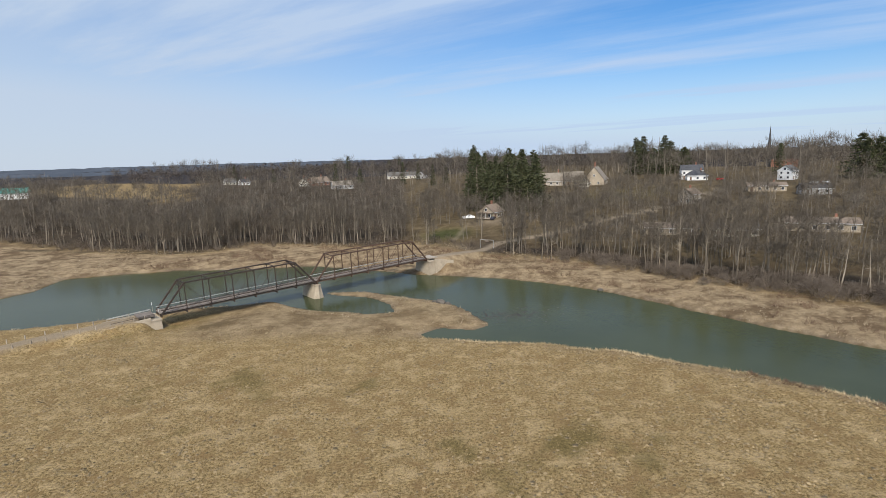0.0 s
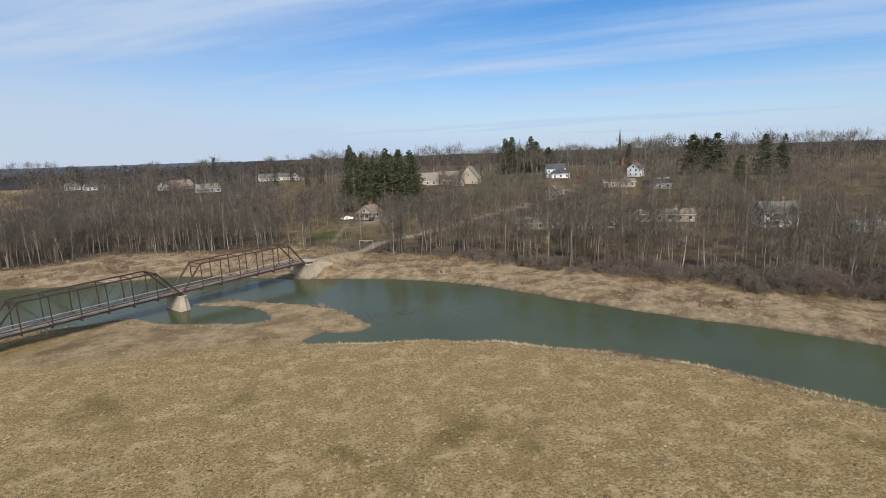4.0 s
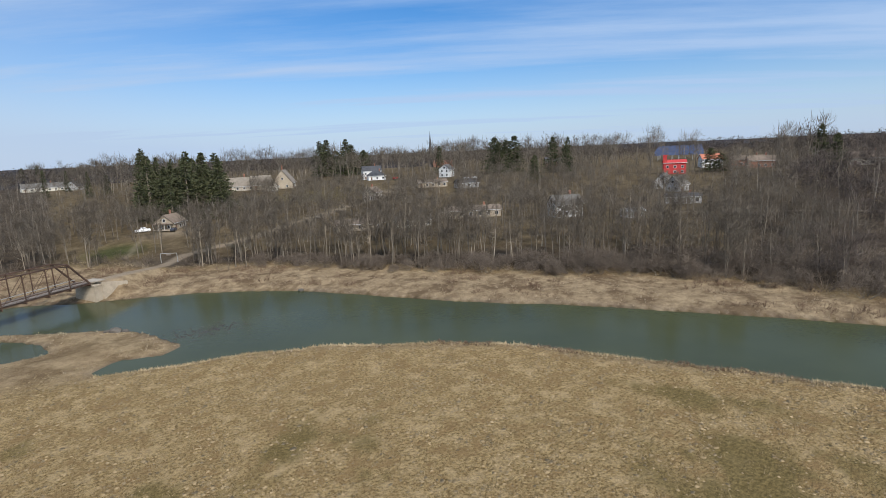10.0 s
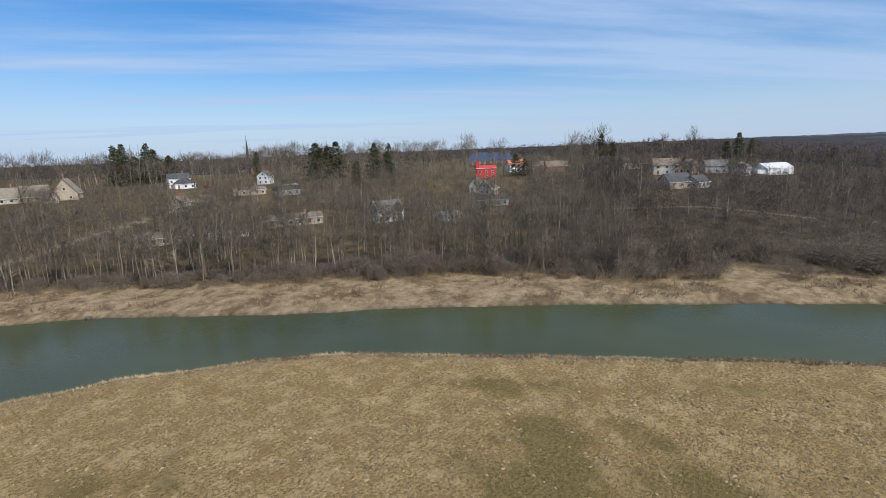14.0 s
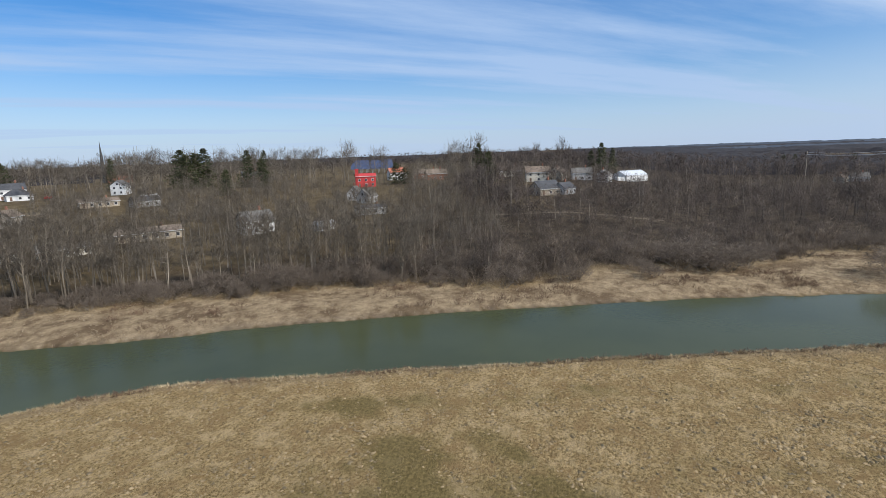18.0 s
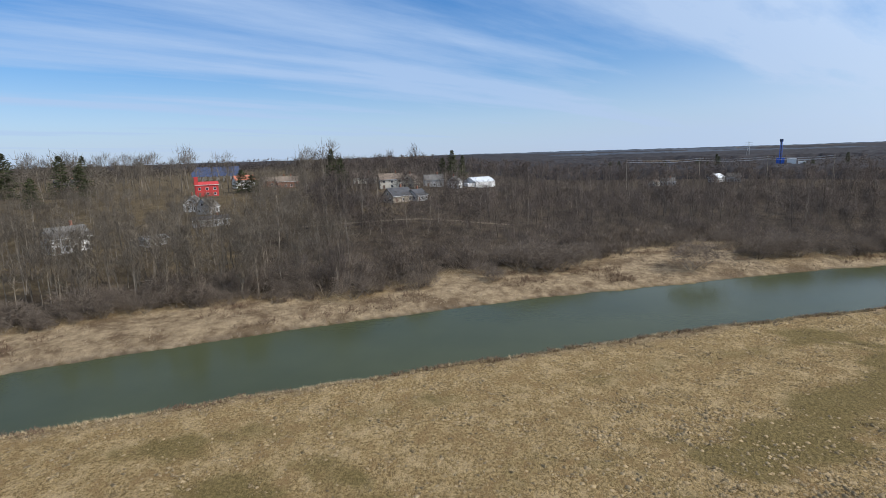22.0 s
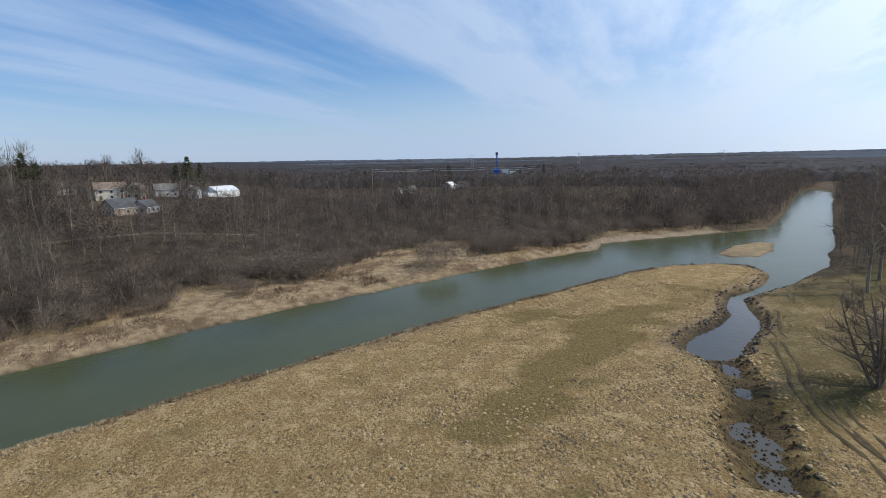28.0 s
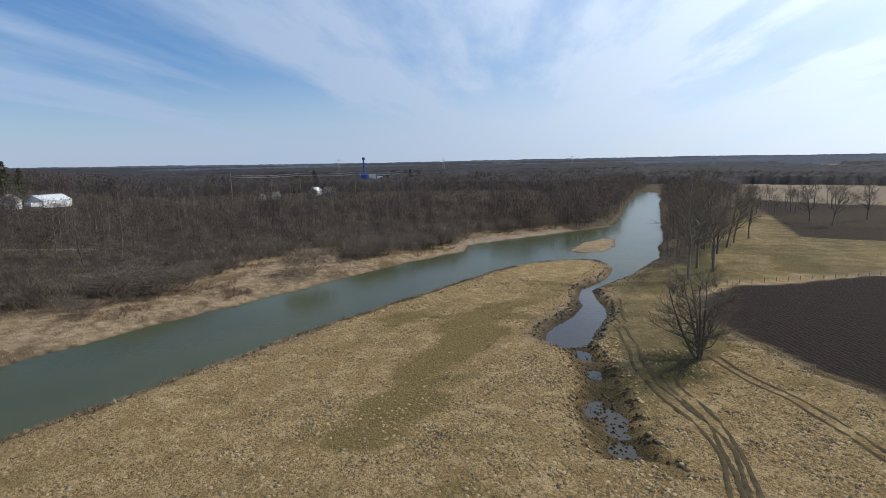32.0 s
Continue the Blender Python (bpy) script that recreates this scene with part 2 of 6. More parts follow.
M = dict(
    bark=material("bark", (0.105, 0.085, 0.062), (0.225, 0.188, 0.142), 1.2, 0.9, 0.6, spread=0.35, stretch=(1, 1, 0.25)),
    bark_stuff=material("bark_woods", (0.088, 0.074, 0.059), (0.210, 0.180, 0.145), 0.11, 0.92, 0.3, grain=12, spread=0.4, island=True, spec=0.06),
    twig=material("twig", (0.088, 0.073, 0.057), (0.202, 0.171, 0.134), 0.08, 0.9, 0.1, grain=3, spread=0.12, island=True, spec=0.06, through_light=0.45),
    twig_low=material("twig_low", (0.050, 0.041, 0.037), (0.124, 0.102, 0.090), 0.06, 0.9, 0.1, grain=4, spread=0.12, island=True, spec=0.06, through_light=0.28),
    pale_grass=material("pale_grass", (0.240, 0.183, 0.101), (0.448, 0.359, 0.225), 0.08, 0.85, 0.1, spread=0.25, island=True, spec=0.06),
    brush=material("bank_brush", (0.104, 0.066, 0.045), (0.192, 0.129, 0.086), 0.05, 0.9, 0.1, spread=0.3, island=True, spec=0.06),
    shrub=material("shrub_stems", (0.112, 0.090, 0.071), (0.232, 0.188, 0.150), 0.12, 0.9, 0.1, grain=4, spread=0.12, island=True, spec=0.06, through_light=0.32),
    needle=material("needles", (0.032, 0.037, 0.015), (0.080, 0.085, 0.034), 0.3, 0.8, 0.2, spread=0.25, island=True, through_light=0.2),
    reed=material("dry_reed", (0.180, 0.134, 0.088), (0.375, 0.302, 0.208), 0.22, 0.85, 0.1, spread=0.3, island=True, spec=0.06),
    tussock=material("dry_grass", (0.192, 0.142, 0.079), (0.286, 0.218, 0.128), 0.16, 0.85, 0.1, grain=8, spread=0.10, island=True, spec=0.06),
    rust=material("rusty_steel", (0.032, 0.019, 0.013), (0.080, 0.044, 0.028), 0.5, 0.8, 0.4, 0.0, dirt=(0.11, 0.066, 0.046)),
    dark_steel=material("weathered_steel", (0.016, 0.012, 0.010), (0.038, 0.026, 0.020), 0.5, 0.8, 0.4, 0.0, dirt=(0.06, 0.036, 0.025)),
    planks=material("deck_planks", (0.110, 0.088, 0.072), (0.190, 0.158, 0.132), 0.4, 0.9, 0.4, spread=0.18),
    rail=material("galvanised_rail", (0.34, 0.34, 0.33), (0.48, 0.48, 0.46), 0.5, 0.5, 0.2, 0.6),
    concrete=material("old_concrete", (0.25, 0.205, 0.150), (0.37, 0.315, 0.24), 0.5, 0.88, 0.4, dirt=(0.22, 0.18, 0.14)),
    rut=material("rutted_earth", (0.038, 0.030, 0.017), (0.085, 0.066, 0.038), 0.7, 0.95, 0.5, spec=0.06),
    mud=material("dark_mud", (0.035, 0.026, 0.016), (0.085, 0.064, 0.038), 0.8, 0.9, 0.5, spec=0.08),
    rock=material("grey_rock", (0.05, 0.043, 0.035), (0.115, 0.10, 0.083), 0.8, 0.85, 0.6),
    wet_rock=material("wet_rock", (0.020, 0.017, 0.014), (0.050, 0.042, 0.034), 0.8, 0.5, 0.5),
    gravel=material("gravel", (0.22, 0.19, 0.15), (0.33, 0.29, 0.24), 0.4, 0.95, 0.6, grain=14),
    stone=material("rubble_stone", (0.28, 0.25, 0.21), (0.50, 0.45, 0.38), 0.6, 0.9, 0.5, spread=0.2),
    white=material("white_siding", (0.58, 0.58, 0.57), (0.68, 0.68, 0.67), 0.3, 0.7, 0.15, stretch=(0.3, 0.3, 6)),
    cream=material("cream_siding", (0.46, 0.43, 0.36), (0.57, 0.54, 0.46), 0.3, 0.75, 0.15, stretch=(0.3, 0.3, 6)),
    tan=material("tan_stucco", (0.27, 0.225, 0.165), (0.36, 0.305, 0.235), 0.4, 0.9, 0.2),
    greywall=material("grey_siding", (0.30, 0.30, 0.30), (0.42, 0.42, 0.41), 0.3, 0.8, 0.15, stretch=(0.3, 0.3, 6)),
    redwall=material("red_painted_brick", (0.33, 0.026, 0.026), (0.45, 0.044, 0.040), 0.5, 0.75, 0.25),
    brick=material("brown_brick", (0.17, 0.075, 0.05), (0.29, 0.14, 0.095), 0.5, 0.9, 0.3),
    roof_grey=material("grey_shingle", (0.085, 0.08, 0.072), (0.15, 0.14, 0.13), 0.6, 0.9, 0.4),
    roof_tan=material("weathered_tan_shingle", (0.135, 0.115, 0.092), (0.215, 0.185, 0.150), 0.6, 0.9, 0.4),
    roof_dark=material("dark_shingle", (0.03, 0.032, 0.036), (0.07, 0.07, 0.075), 0.6, 0.85, 0.4),
    roof_brown=material("brown_shingle", (0.125, 0.095, 0.07), (0.20, 0.155, 0.12), 0.6, 0.9, 0.4),
    roof_red=material("red_shingle", (0.30, 0.10, 0.06), (0.42, 0.16, 0.10), 0.6, 0.9, 0.4),
    roof_pale=material("pale_metal_roof", (0.50, 0.52, 0.53), (0.62, 0.63, 0.64), 0.3, 0.45, 0.15, 0.2),
    roof_teal=material("teal_metal_roof", (0.05, 0.26, 0.22), (0.09, 0.36, 0.30), 0.3, 0.5, 0.15, 0.1),
    trim=material("white_trim", (0.55, 0.55, 0.54), (0.66, 0.66, 0.65), 0.8, 0.6, 0.1),
    glass=material("window_glass", (0.02, 0.024, 0.03), (0.045, 0.05, 0.06), 0.4, 0.08, 0.02, spec=0.8),
    door=material("door_paint", (0.10, 0.06, 0.04), (0.16, 0.10, 0.07), 0.8, 0.6, 0.1),
    blue=material("blue_paint", (0.02, 0.09, 0.42), (0.04, 0.14, 0.55), 0.5, 0.5, 0.1),
    panel=material("blue_panel", (0.03, 0.042, 0.085), (0.055, 0.072, 0.130), 0.3, 0.5, 0.05, spec=0.25),
    wood=material("grey_wood", (0.20, 0.17, 0.13), (0.34, 0.29, 0.23), 0.8, 0.9, 0.4, spread=0.25, stretch=(3, 3, 0.4)),
    black=material("black_rubber", (0.012, 0.012, 0.012), (0.03, 0.03, 0.03), 2.0, 0.8, 0.1),
    car_white=material("white_car_paint", (0.72, 0.73, 0.74), (0.80, 0.80, 0.80), 0.4, 0.25, 0.02),
    car_dark=material("dark_car_paint", (0.03, 0.032, 0.04), (0.06, 0.06, 0.07), 0.4, 0.25, 0.02),
    # canopy: dark brown crowns, with a little distance haze tinted in as blue
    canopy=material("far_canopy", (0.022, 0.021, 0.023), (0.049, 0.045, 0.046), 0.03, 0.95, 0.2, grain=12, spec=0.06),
    # ridge: the blue-grey of aerial haze is painted into the woodland colour
    ridge=material("hazed_far_woodland", (0.048, 0.058, 0.074), (0.074, 0.085, 0.102), 0.006, 0.95, 0.2, grain=14, spec=0.06),
    cable=material("cable", (0.20, 0.20, 0.20), (0.30, 0.30, 0.30), 1.0, 0.5, 0.05, 0.5),
)

water_mat = bpy.data.materials.new("river_water")
water_mat.use_nodes = True
N = Nodes(water_mat.node_tree)
where = N("ShaderNodeNewGeometry")
silt = N.mix(N.ramp(N.noise(where, 0.035, 4.0), (0.35, 0.0), (0.65, 1.0)), (0.040, 0.046, 0.022), (0.051, 0.057, 0.027))
shallow = N.ramp(N.math("DIVIDE", N("ShaderNodeVectorMath", (0, where), (1, (80.0, -72.0, -1.3)), op="DISTANCE", out=1), 100.0), (0.44, 1.0), (0.56, 0.0))
silt = N.mix(shallow, silt, (0.042, 0.037, 0.029))
waves = N.math("ADD", N.noise(where, 1.1, 3.0), N.math("MULTIPLY", N.noise(where, 0.12, 2.0), 1.5))
surface = N("ShaderNodeBsdfPrincipled", ("Base Color", silt), ("Normal", N("ShaderNodeBump", ("Height", waves), Strength=0.2, Distance=0.1)), ("Roughness", N.ramp(shallow, (0.0, 0.16), (1.0, 0.06))), ("IOR", N.math("ADD", N.math("MULTIPLY", shallow, 0.12), 1.155)))
N("ShaderNodeOutputMaterial", (0, surface), out=None)

ground_mat = bpy.data.materials.new("ground_cover")
ground_mat.use_nodes = True
N = Nodes(ground_mat.node_tree)
where = N("ShaderNodeNewGeometry")
one, two = N("ShaderNodeAttribute"), None
one.node.attribute_name = "cover"
N("ShaderNodeSeparateColor", (0, one))
lush, bare, reedy = N.last.outputs
two = N("ShaderNodeAttribute")
two.node.attribute_name = "soil"
N("ShaderNodeSeparateColor", (0, two))
litter, stony, wet = N.last.outputs
big, mid, tuft, fine = N.noise(where, 0.035, 4.0, 0.6), N.noise(where, 0.22, 4.0, 0.6), N.noise(where, 2.3, 5.0, 0.68), N.noise(where, 6.5, 5.0, 0.7)
# straw tones by tuft noise; the dark end paints shadow spots between tussocks
straw = N.mix(N.ramp(tuft, (0.43, 0.0), (0.57, 1.0)), (0.130, 0.088, 0.034), (0.400, 0.296, 0.142))
straw = N.mix(N.ramp(fine, (0.45, 0.0), (0.62, 0.55)), straw, (0.54, 0.43, 0.25))
green = N.mix(N.ramp(tuft, (0.35, 0.0), (0.65, 1.0)), (0.112, 0.090, 0.034), (0.225, 0.178, 0.076))
turf = N("ShaderNodeAttribute", out=2)
turf.node.attribute_name = "sward"
patch = N.math("ADD", N.math("MULTIPLY", turf, 0.55), N.math("ADD", N.math("MULTIPLY", mid, 0.25), N.math("ADD", N.math("MULTIPLY", big, 0.10), N.math("MULTIPLY", tuft, 0.20))))
fade = N.math("ADD", N.math("MULTIPLY", mid, 0.5), N.math("MULTIPLY", N.noise(where, 0.55, 4.0, 0.65), 0.5))
straw = N.mix(N.ramp(fade, (0.40, 0.75), (0.50, 0.0)), straw, (0.265, 0.180, 0.088))
straw = N.mix(N.ramp(fade, (0.51, 0.0), (0.62, 0.7)), straw, (0.520, 0.405, 0.235))
field = N.mix(N.math("MULTIPLY", N.ramp(patch, (0.33, 0.0), (0.64, 1.0)), 0.84), straw, green)
lawn = N.mix(N.ramp(mid, (0.35, 0.0), (0.65, 1.0)), (0.052, 0.060, 0.023), (0.094, 0.098, 0.042))
field = N.mix(lush, field, lawn)
reeds = N.mix(N.ramp(N.noise(where, 0.33, 6.0, 0.72), (0.38, 0.0), (0.60, 1.0)), (0.180, 0.130, 0.082), (0.420, 0.335, 0.218))
reeds = N.mix(N.ramp(fine, (0.45, 0.0), (0.62, 0.45)), reeds, (0.40, 0.318, 0.208))
reeds = N.mix(N.ramp(N.noise(where, 0.11, 4.0, 0.65), (0.48, 0.0), (0.60, 0.8)), reeds, (0.125, 0.086, 0.052))
field = N.mix(reedy, field, reeds)
leaves = N.mix(N.ramp(mid, (0.35, 0.0), (0.65, 1.0)), (0.052, 0.042, 0.032), (0.108, 0.088, 0.066))
field = N.mix(litter, field, leaves)
earth = N.mix(N.ramp(tuft, (0.35, 0.0), (0.65, 1.0)), (0.022, 0.0160, 0.0130), (0.046, 0.0340, 0.0280))
earth = N.mix(N.ramp(fine, (0.60, 0.0), (0.72, 0.4)), earth, (0.11, 0.085, 0.06))
field = N.mix(bare, field, earth)
sand = N.mix(N.ramp(fine, (0.35, 0.0), (0.65, 1.0)), (0.26, 0.215, 0.16), (0.42, 0.36, 0.28))
field = N.mix(stony, field, sand)
field = N.mix(wet, field, (0.024, 0.019, 0.012))
N("ShaderNodeSeparateXYZ", (0, where))
fx, fy = N.last.outputs[0], N.last.outputs[1]
rows = N.math("ADD", N.math("ADD", N.math("MULTIPLY", fx, 2.6), N.math("MULTIPLY", fy, 5.6)), N.math("ADD", N.math("MULTIPLY", mid, 16.0), N.math("MULTIPLY", tuft, 5.0)))
rows = N.math("SINE", rows)
field = N.mix(N.math("MULTIPLY", bare, N.ramp(rows, (0.3, 0.0), (0.95, 0.3))), field, (0.075, 0.058, 0.048))
relief = N.math("ADD", N.math("MULTIPLY", N.math("MULTIPLY", bare, rows), 0.18), N.math("MULTIPLY", tuft, 1.0))
relief = N.math("ADD", relief, N.math("MULTIPLY", fine, 0.35))
field = N.mix(1.0, field, (0.750, 0.710, 0.668), "MULTIPLY")
surface = N("ShaderNodeBsdfPrincipled", ("Base Color", field), ("Normal", N("ShaderNodeBump", ("Height", relief), Strength=1.0, Distance=0.42)), ("Roughness", N.ramp(wet, (0.4, 0.92), (0.9, 0.68))))
N.last.inputs["Specular IOR Level"].default_value = 0.06
N("ShaderNodeOutputMaterial", (0, surface), out=None)

# ---- the lie of the land ----
WATER = -1.3
NEAR_BANK = [(-420, 70), (-200, 100), (-120, 113), (-88, 121), (-72, 129), (-60, 134), (-46, 139.5), (-40, 134), (-33, 129.5), (-26, 127.5),
             (-19, 125), (-13, 126), (-14, 133), (-21, 140.5), (-31, 145), (-33, 147), (-22, 147.5), (-10, 139.5), (0, 133.5),
             (6, 124.5), (10, 114), (6, 110), (-1, 112), (-5, 109), (-4, 105.5), (7, 102.5), (21, 98), (32, 94), (47, 83.5),
             (58, 74.5), (69, 58), (76, 45.5), (86, 30), (100, 5), (110, -12), (124, -38), (142, -76), (150, -92), (155, -110),
             (153, -124), (146, -131), (138.4, -130)]
CREEK = [(128.2, -118.8), (123.2, -109.8), (120.4, -101.4), (113.5, -94.2), (107.2, -90.2), (101.6, -82.8), (98.4, -75.2), (95, -69.6), (91, -66.4),
         (86, -67), (85.6, -73.3), (89.6, -78.2), (92.8, -83), (97.6, -89.4), (102, -93.2), (110, -97.8), (117.2, -103), (119.2, -109), (123.6, -121.3)]
RIGHT_BANK = [(133.2, -140.1), (142.1, -156.7), (158.8, -174.9), (170.1, -191.1), (204.6, -229.5), (270.7, -304.6), (340, -383), (437, -497.4), (490, -555)]
FAR_BANK = [(505, -552), (474, -525), (400, -419), (331, -338), (247, -243), (217, -206), (212, -173), (208, -141), (203, -114),
            (191, -105), (181, -77), (169, -53), (151, -17), (137, 10), (124, 29), (116, 43), (100, 66), (85, 86), (67, 105),
            (55, 123), (42, 140), (34, 148), (19, 158), (3, 164), (-8, 168), (-45, 187), (-66, 185), (-96, 185), (-113, 181),
            (-127, 177), (-125, 160), (-128, 151), (-200, 132), (-420, 100)]
WEST_FIELD = [(-345, 425), (-300, 395), (-160, 346), (-200, 430), (-240, 535), (-420, 660), (-590, 760)]
SANDBAR = [(170, -139), (184, -159), (187, -173), (182, -175), (169, -163), (161, -149), (163, -140)]
WOODS_EDGE = [(-700, 330), (-203, 236), (-137, 219), (-109, 208), (-90, 212), (-82, 227), (-59, 219), (-29, 214), (-14, 218), (12, 190), (27, 179), (43, 169),
              (60, 152), (72, 135), (86, 122), (97, 104), (111, 95), (120, 79), (126, 65), (132, 47), (143, 33), (156, 26), (167, 16), (167, 2), (178, -12), (200, -27),
              (208, -42), (214, -56), (192, -58), (184, -64), (195, -77), (195, -92), (205, -117), (222, -131), (220, -160), (228, -205), (258, -238), (343, -326), (413, -408), (490, -515), (520, -560), (900, -980)]


def inside(poly, x, y):
    hit = np.zeros(x.shape, bool)
    for (ax, ay), (bx, by) in zip(poly, poly[1:] + poly[:1]):
        if ay != by:
            hit ^= ((ay > y) != (by > y)) & (x < (bx - ax) * (y - ay) / (by - ay) + ax)
    return hit


def away(line, x, y, closed=False):
    best = np.full(x.shape, 1e12)
    for (ax, ay), (bx, by) in zip(line, line[1:] + line[:1] if closed else line[1:]):
        dx, dy = bx - ax, by - ay
        k = np.clip(((x - ax) * dx + (y - ay) * dy) / (dx * dx + dy * dy), 0, 1)
        best = np.minimum(best, (x - ax - k * dx) ** 2 + (y - ay - k * dy) ** 2)
    return np.sqrt(best)


def step(a, b, v):
    k = np.clip((v - a) / (b - a), 0, 1)
    return k * k * (3 - 2 * k)


RIVER = NEAR_BANK + CREEK + RIGHT_BANK + FAR_BANK
TOWN_SIDE = FAR_BANK + [(-420, 9000), (9000, 9000), (9000, -9000), (900, -980)]


def ripple(x, y):
    return (np.sin(x * .31 + 1.3 * np.sin(y * .23)) + np.sin(y * .37 + 1.7 * np.sin(x * .19)) + .6 * np.sin(x * .9 + y * .7) + .5 * np.sin(x * 1.3 - y * 1.1)) * .3


def river_depth(x, y):
    """How far inside the water (positive) or away from it (negative), in metres."""
    d = away(RIVER, x, y, True)
    d = np.where(inside(RIVER, x, y), d, -d)
    bar = away(SANDBAR, x, y, True)
    d = np.minimum(d, np.where(inside(SANDBAR, x, y), -bar, bar))
    calm = np.exp(-(((x - 105) / 26) ** 2 + ((y + 92) / 30) ** 2))
    return d + ripple(x, y) * (.8 - .7 * calm)


def plateau(s, x, y):
    """Height of the town's slope at s metres behind the far bank."""
    h = np.interp(s, [0, 8, 25, 40, 85, 160, 200, 260, 400, 900, 3000], [-1.3, .2, .9, 1.8, 7.5, 12, 16, 17.5, 19.5, 19, 18])
    low = np.interp(s, [0, 8, 25, 60, 400, 3000], [-1.3, .2, .8, 1.2, 4, 8])
    az = np.degrees(np.arctan2(x, y))
    west = np.interp(s, [0, 8, 25, 60, 110, 200, 260, 400, 3000], [-1.3, .2, .8, 1.3, 5, 14, 16, 17.5, 18])
    low = low + (west - low) * step(-62, -50, az) * (1 - step(40, 60, az))
    k = step(-14, 24, az) * (1 - step(74, 92, az))
    return low + (h - low) * k


def land(x, y):
    x, y = np.asarray(x, float), np.asarray(y, float)
    d = river_depth(x, y)
    far = inside(TOWN_SIDE, x, y)
    s = away(FAR_BANK, x, y)
    bed = np.interp(d, [0, 1.5, 6], [-1.3, -1.75, -3])
    shore = np.interp(-d, [0, .5, 1.6, 4], [-1.3, -.9, -.15, 0])
    spit = step(95, 108, y) * (1 - step(18, 26, x)) * step(-60, -48, x)
    shore = shore * (1 - spit) + spit * np.interp(-d, [0, 2, 8, 20], [-1.3, -1.0, -.5, 0])
    under = 1 - step(3, 11, away([(-63, 120), (-38, 141)], x, y))
    shore = np.minimum(shore, shore * (1 - under) - .95 * under)
    bar = inside(SANDBAR, x, y)
    shore = np.where(bar, np.interp(-d, [0, 4], [-1.3, -.9]), shore)
    top = np.where(far, plateau(s, x, y) + .12 * ripple(x * .7, y * .7), shore)
    z = np.where(d > 0, bed, np.where(far & ~bar, np.maximum(top, -1.3 + .25 * np.minimum(-d, 4)), top))
    r = np.hypot(x, y)
    z = z + np.where(d < 0, step(1800, 4600, r) * 22, 0)
    return z

# ---- ground and water ----
def axis(fine_from, fine_to, pitch):
    middle = np.arange(fine_from, fine_to + pitch / 2, pitch)
    grow, side = pitch, [0.0]
    while side[-1] < 4900:
        grow *= 1.10
        side.append(side[-1] + grow)
    side = np.array(side[1:])
    return np.concatenate([fine_from - side[::-1], middle, fine_to + side])


def raw_mesh(name, verts, faces, mat, smooth=False):
    """A mesh from arrays of places and of three- or four-cornered faces."""
    verts, faces = np.asarray(verts, np.float32), np.asarray(faces, np.int32)
    me, k = bpy.data.meshes.new(name), faces.shape[1]
    me.vertices.add(len(verts))
    me.vertices.foreach_set("co", verts.ravel())
    me.loops.add(faces.size)
    me.loops.foreach_set("vertex_index", faces.ravel())
    me.polygons.add(len(faces))
    me.polygons.foreach_set("loop_start", np.arange(0, faces.size, k, dtype=np.int32))
    me.polygons.foreach_set("use_smooth", np.full(len(faces), smooth))
    me.update(calc_edges=True)
    me.materials.append(mat)
    return me


def on_land(x, y):
    return float(land(np.array([float(x)]), np.array([float(y)]))[0])


MUD = [(86, -66), (78, -61.5), (71.2, -58.5), (68, -54), (64.9, -51), (58, -47.5), (53, -44.3), (52.5, -47), (50.5, -49.5), (46.5, -49.3), (46.5, -51.6),
       (50.4, -53), (54.8, -54.5), (58.2, -57.2), (63, -61), (67.3, -63.5), (73, -67), (80, -71), (86, -73)]
PUDDLES = [(65.2, -54.6, 2.6, 1.3), (61.6, -56.2, 2.4, 1.5), (57.6, -53.4, 1.9, 1.4), (54.4, -50.3, 2.3, 1.4), (81.5, -68.6, 3.4, 1.5), (74, -63.5, 2.2, 1.0)]
PLOUGH = [(99.3, -134.4), (96, -120), (92.8, -112), (84.6, -103.1), (72.9, -97.3), (62.8, -94.2), (56, -91.4), (48.2, -90.7), (20, -85), (-30, -75), (-60, -200), (30, -205), (86.8, -177.5), (92.1, -155.2), (95.3, -141)]
RIGHT_FIELD = [(58, -60), (70, -66), (86, -76), (100, -91), (115, -104), (127, -122), (138, -150), (160, -180), (230, -285), (60, -300), (88, -175), (104, -128), (90, -121), (80, -106), (72, -92), (62, -76)]
PALE_FIELD = [(294, -413), (442, -635), (120, -720), (60, -420)]
BROWN_FIELD = [(140, -235), (200, -310), (294, -413), (60, -420), (20, -300)]
ROAD_NEAR = [(-66.5, 117), (-75, 111), (-84, 104), (-92, 95), (-102, 80), (-116, 60), (-140, 30), (-200, -60)]
ROAD_FAR = [(-3, 171), (6, 182), (15, 197), (22, 207), (32, 211), (43, 215), (57, 221.4), (72, 229), (92, 242), (120, 262), (150, 290)]
BACKWATER = [(-200, 228), (-175.9, 224.5), (-151.2, 221), (-126.5, 216), (-109, 210), (-98, 213)]
BACK_LANE = [(172, 132), (205, 92), (229, 54), (243, 20)]
LANE = [(12, 190), (4, 215), (12, 250), (22, 262)]
WHEEL_TRACKS = [[(88, -83), (78, -76), (70, -69.5), (62.6, -65.6), (58.4, -63.8), (52.9, -61.9), (47.8, -58.8), (43.1, -54.2), (36, -46)],
                [(66, -71), (61.9, -68), (56.9, -65.8), (51, -62.3), (46.4, -58.4), (41.5, -54), (34, -46)],
                [(68, -84), (63.4, -82), (57.5, -80), (51.3, -78.8), (43.9, -75.6), (36, -72)],
                [(104, -98), (98, -92.5), (93.4, -88), (89, -85.5)]]



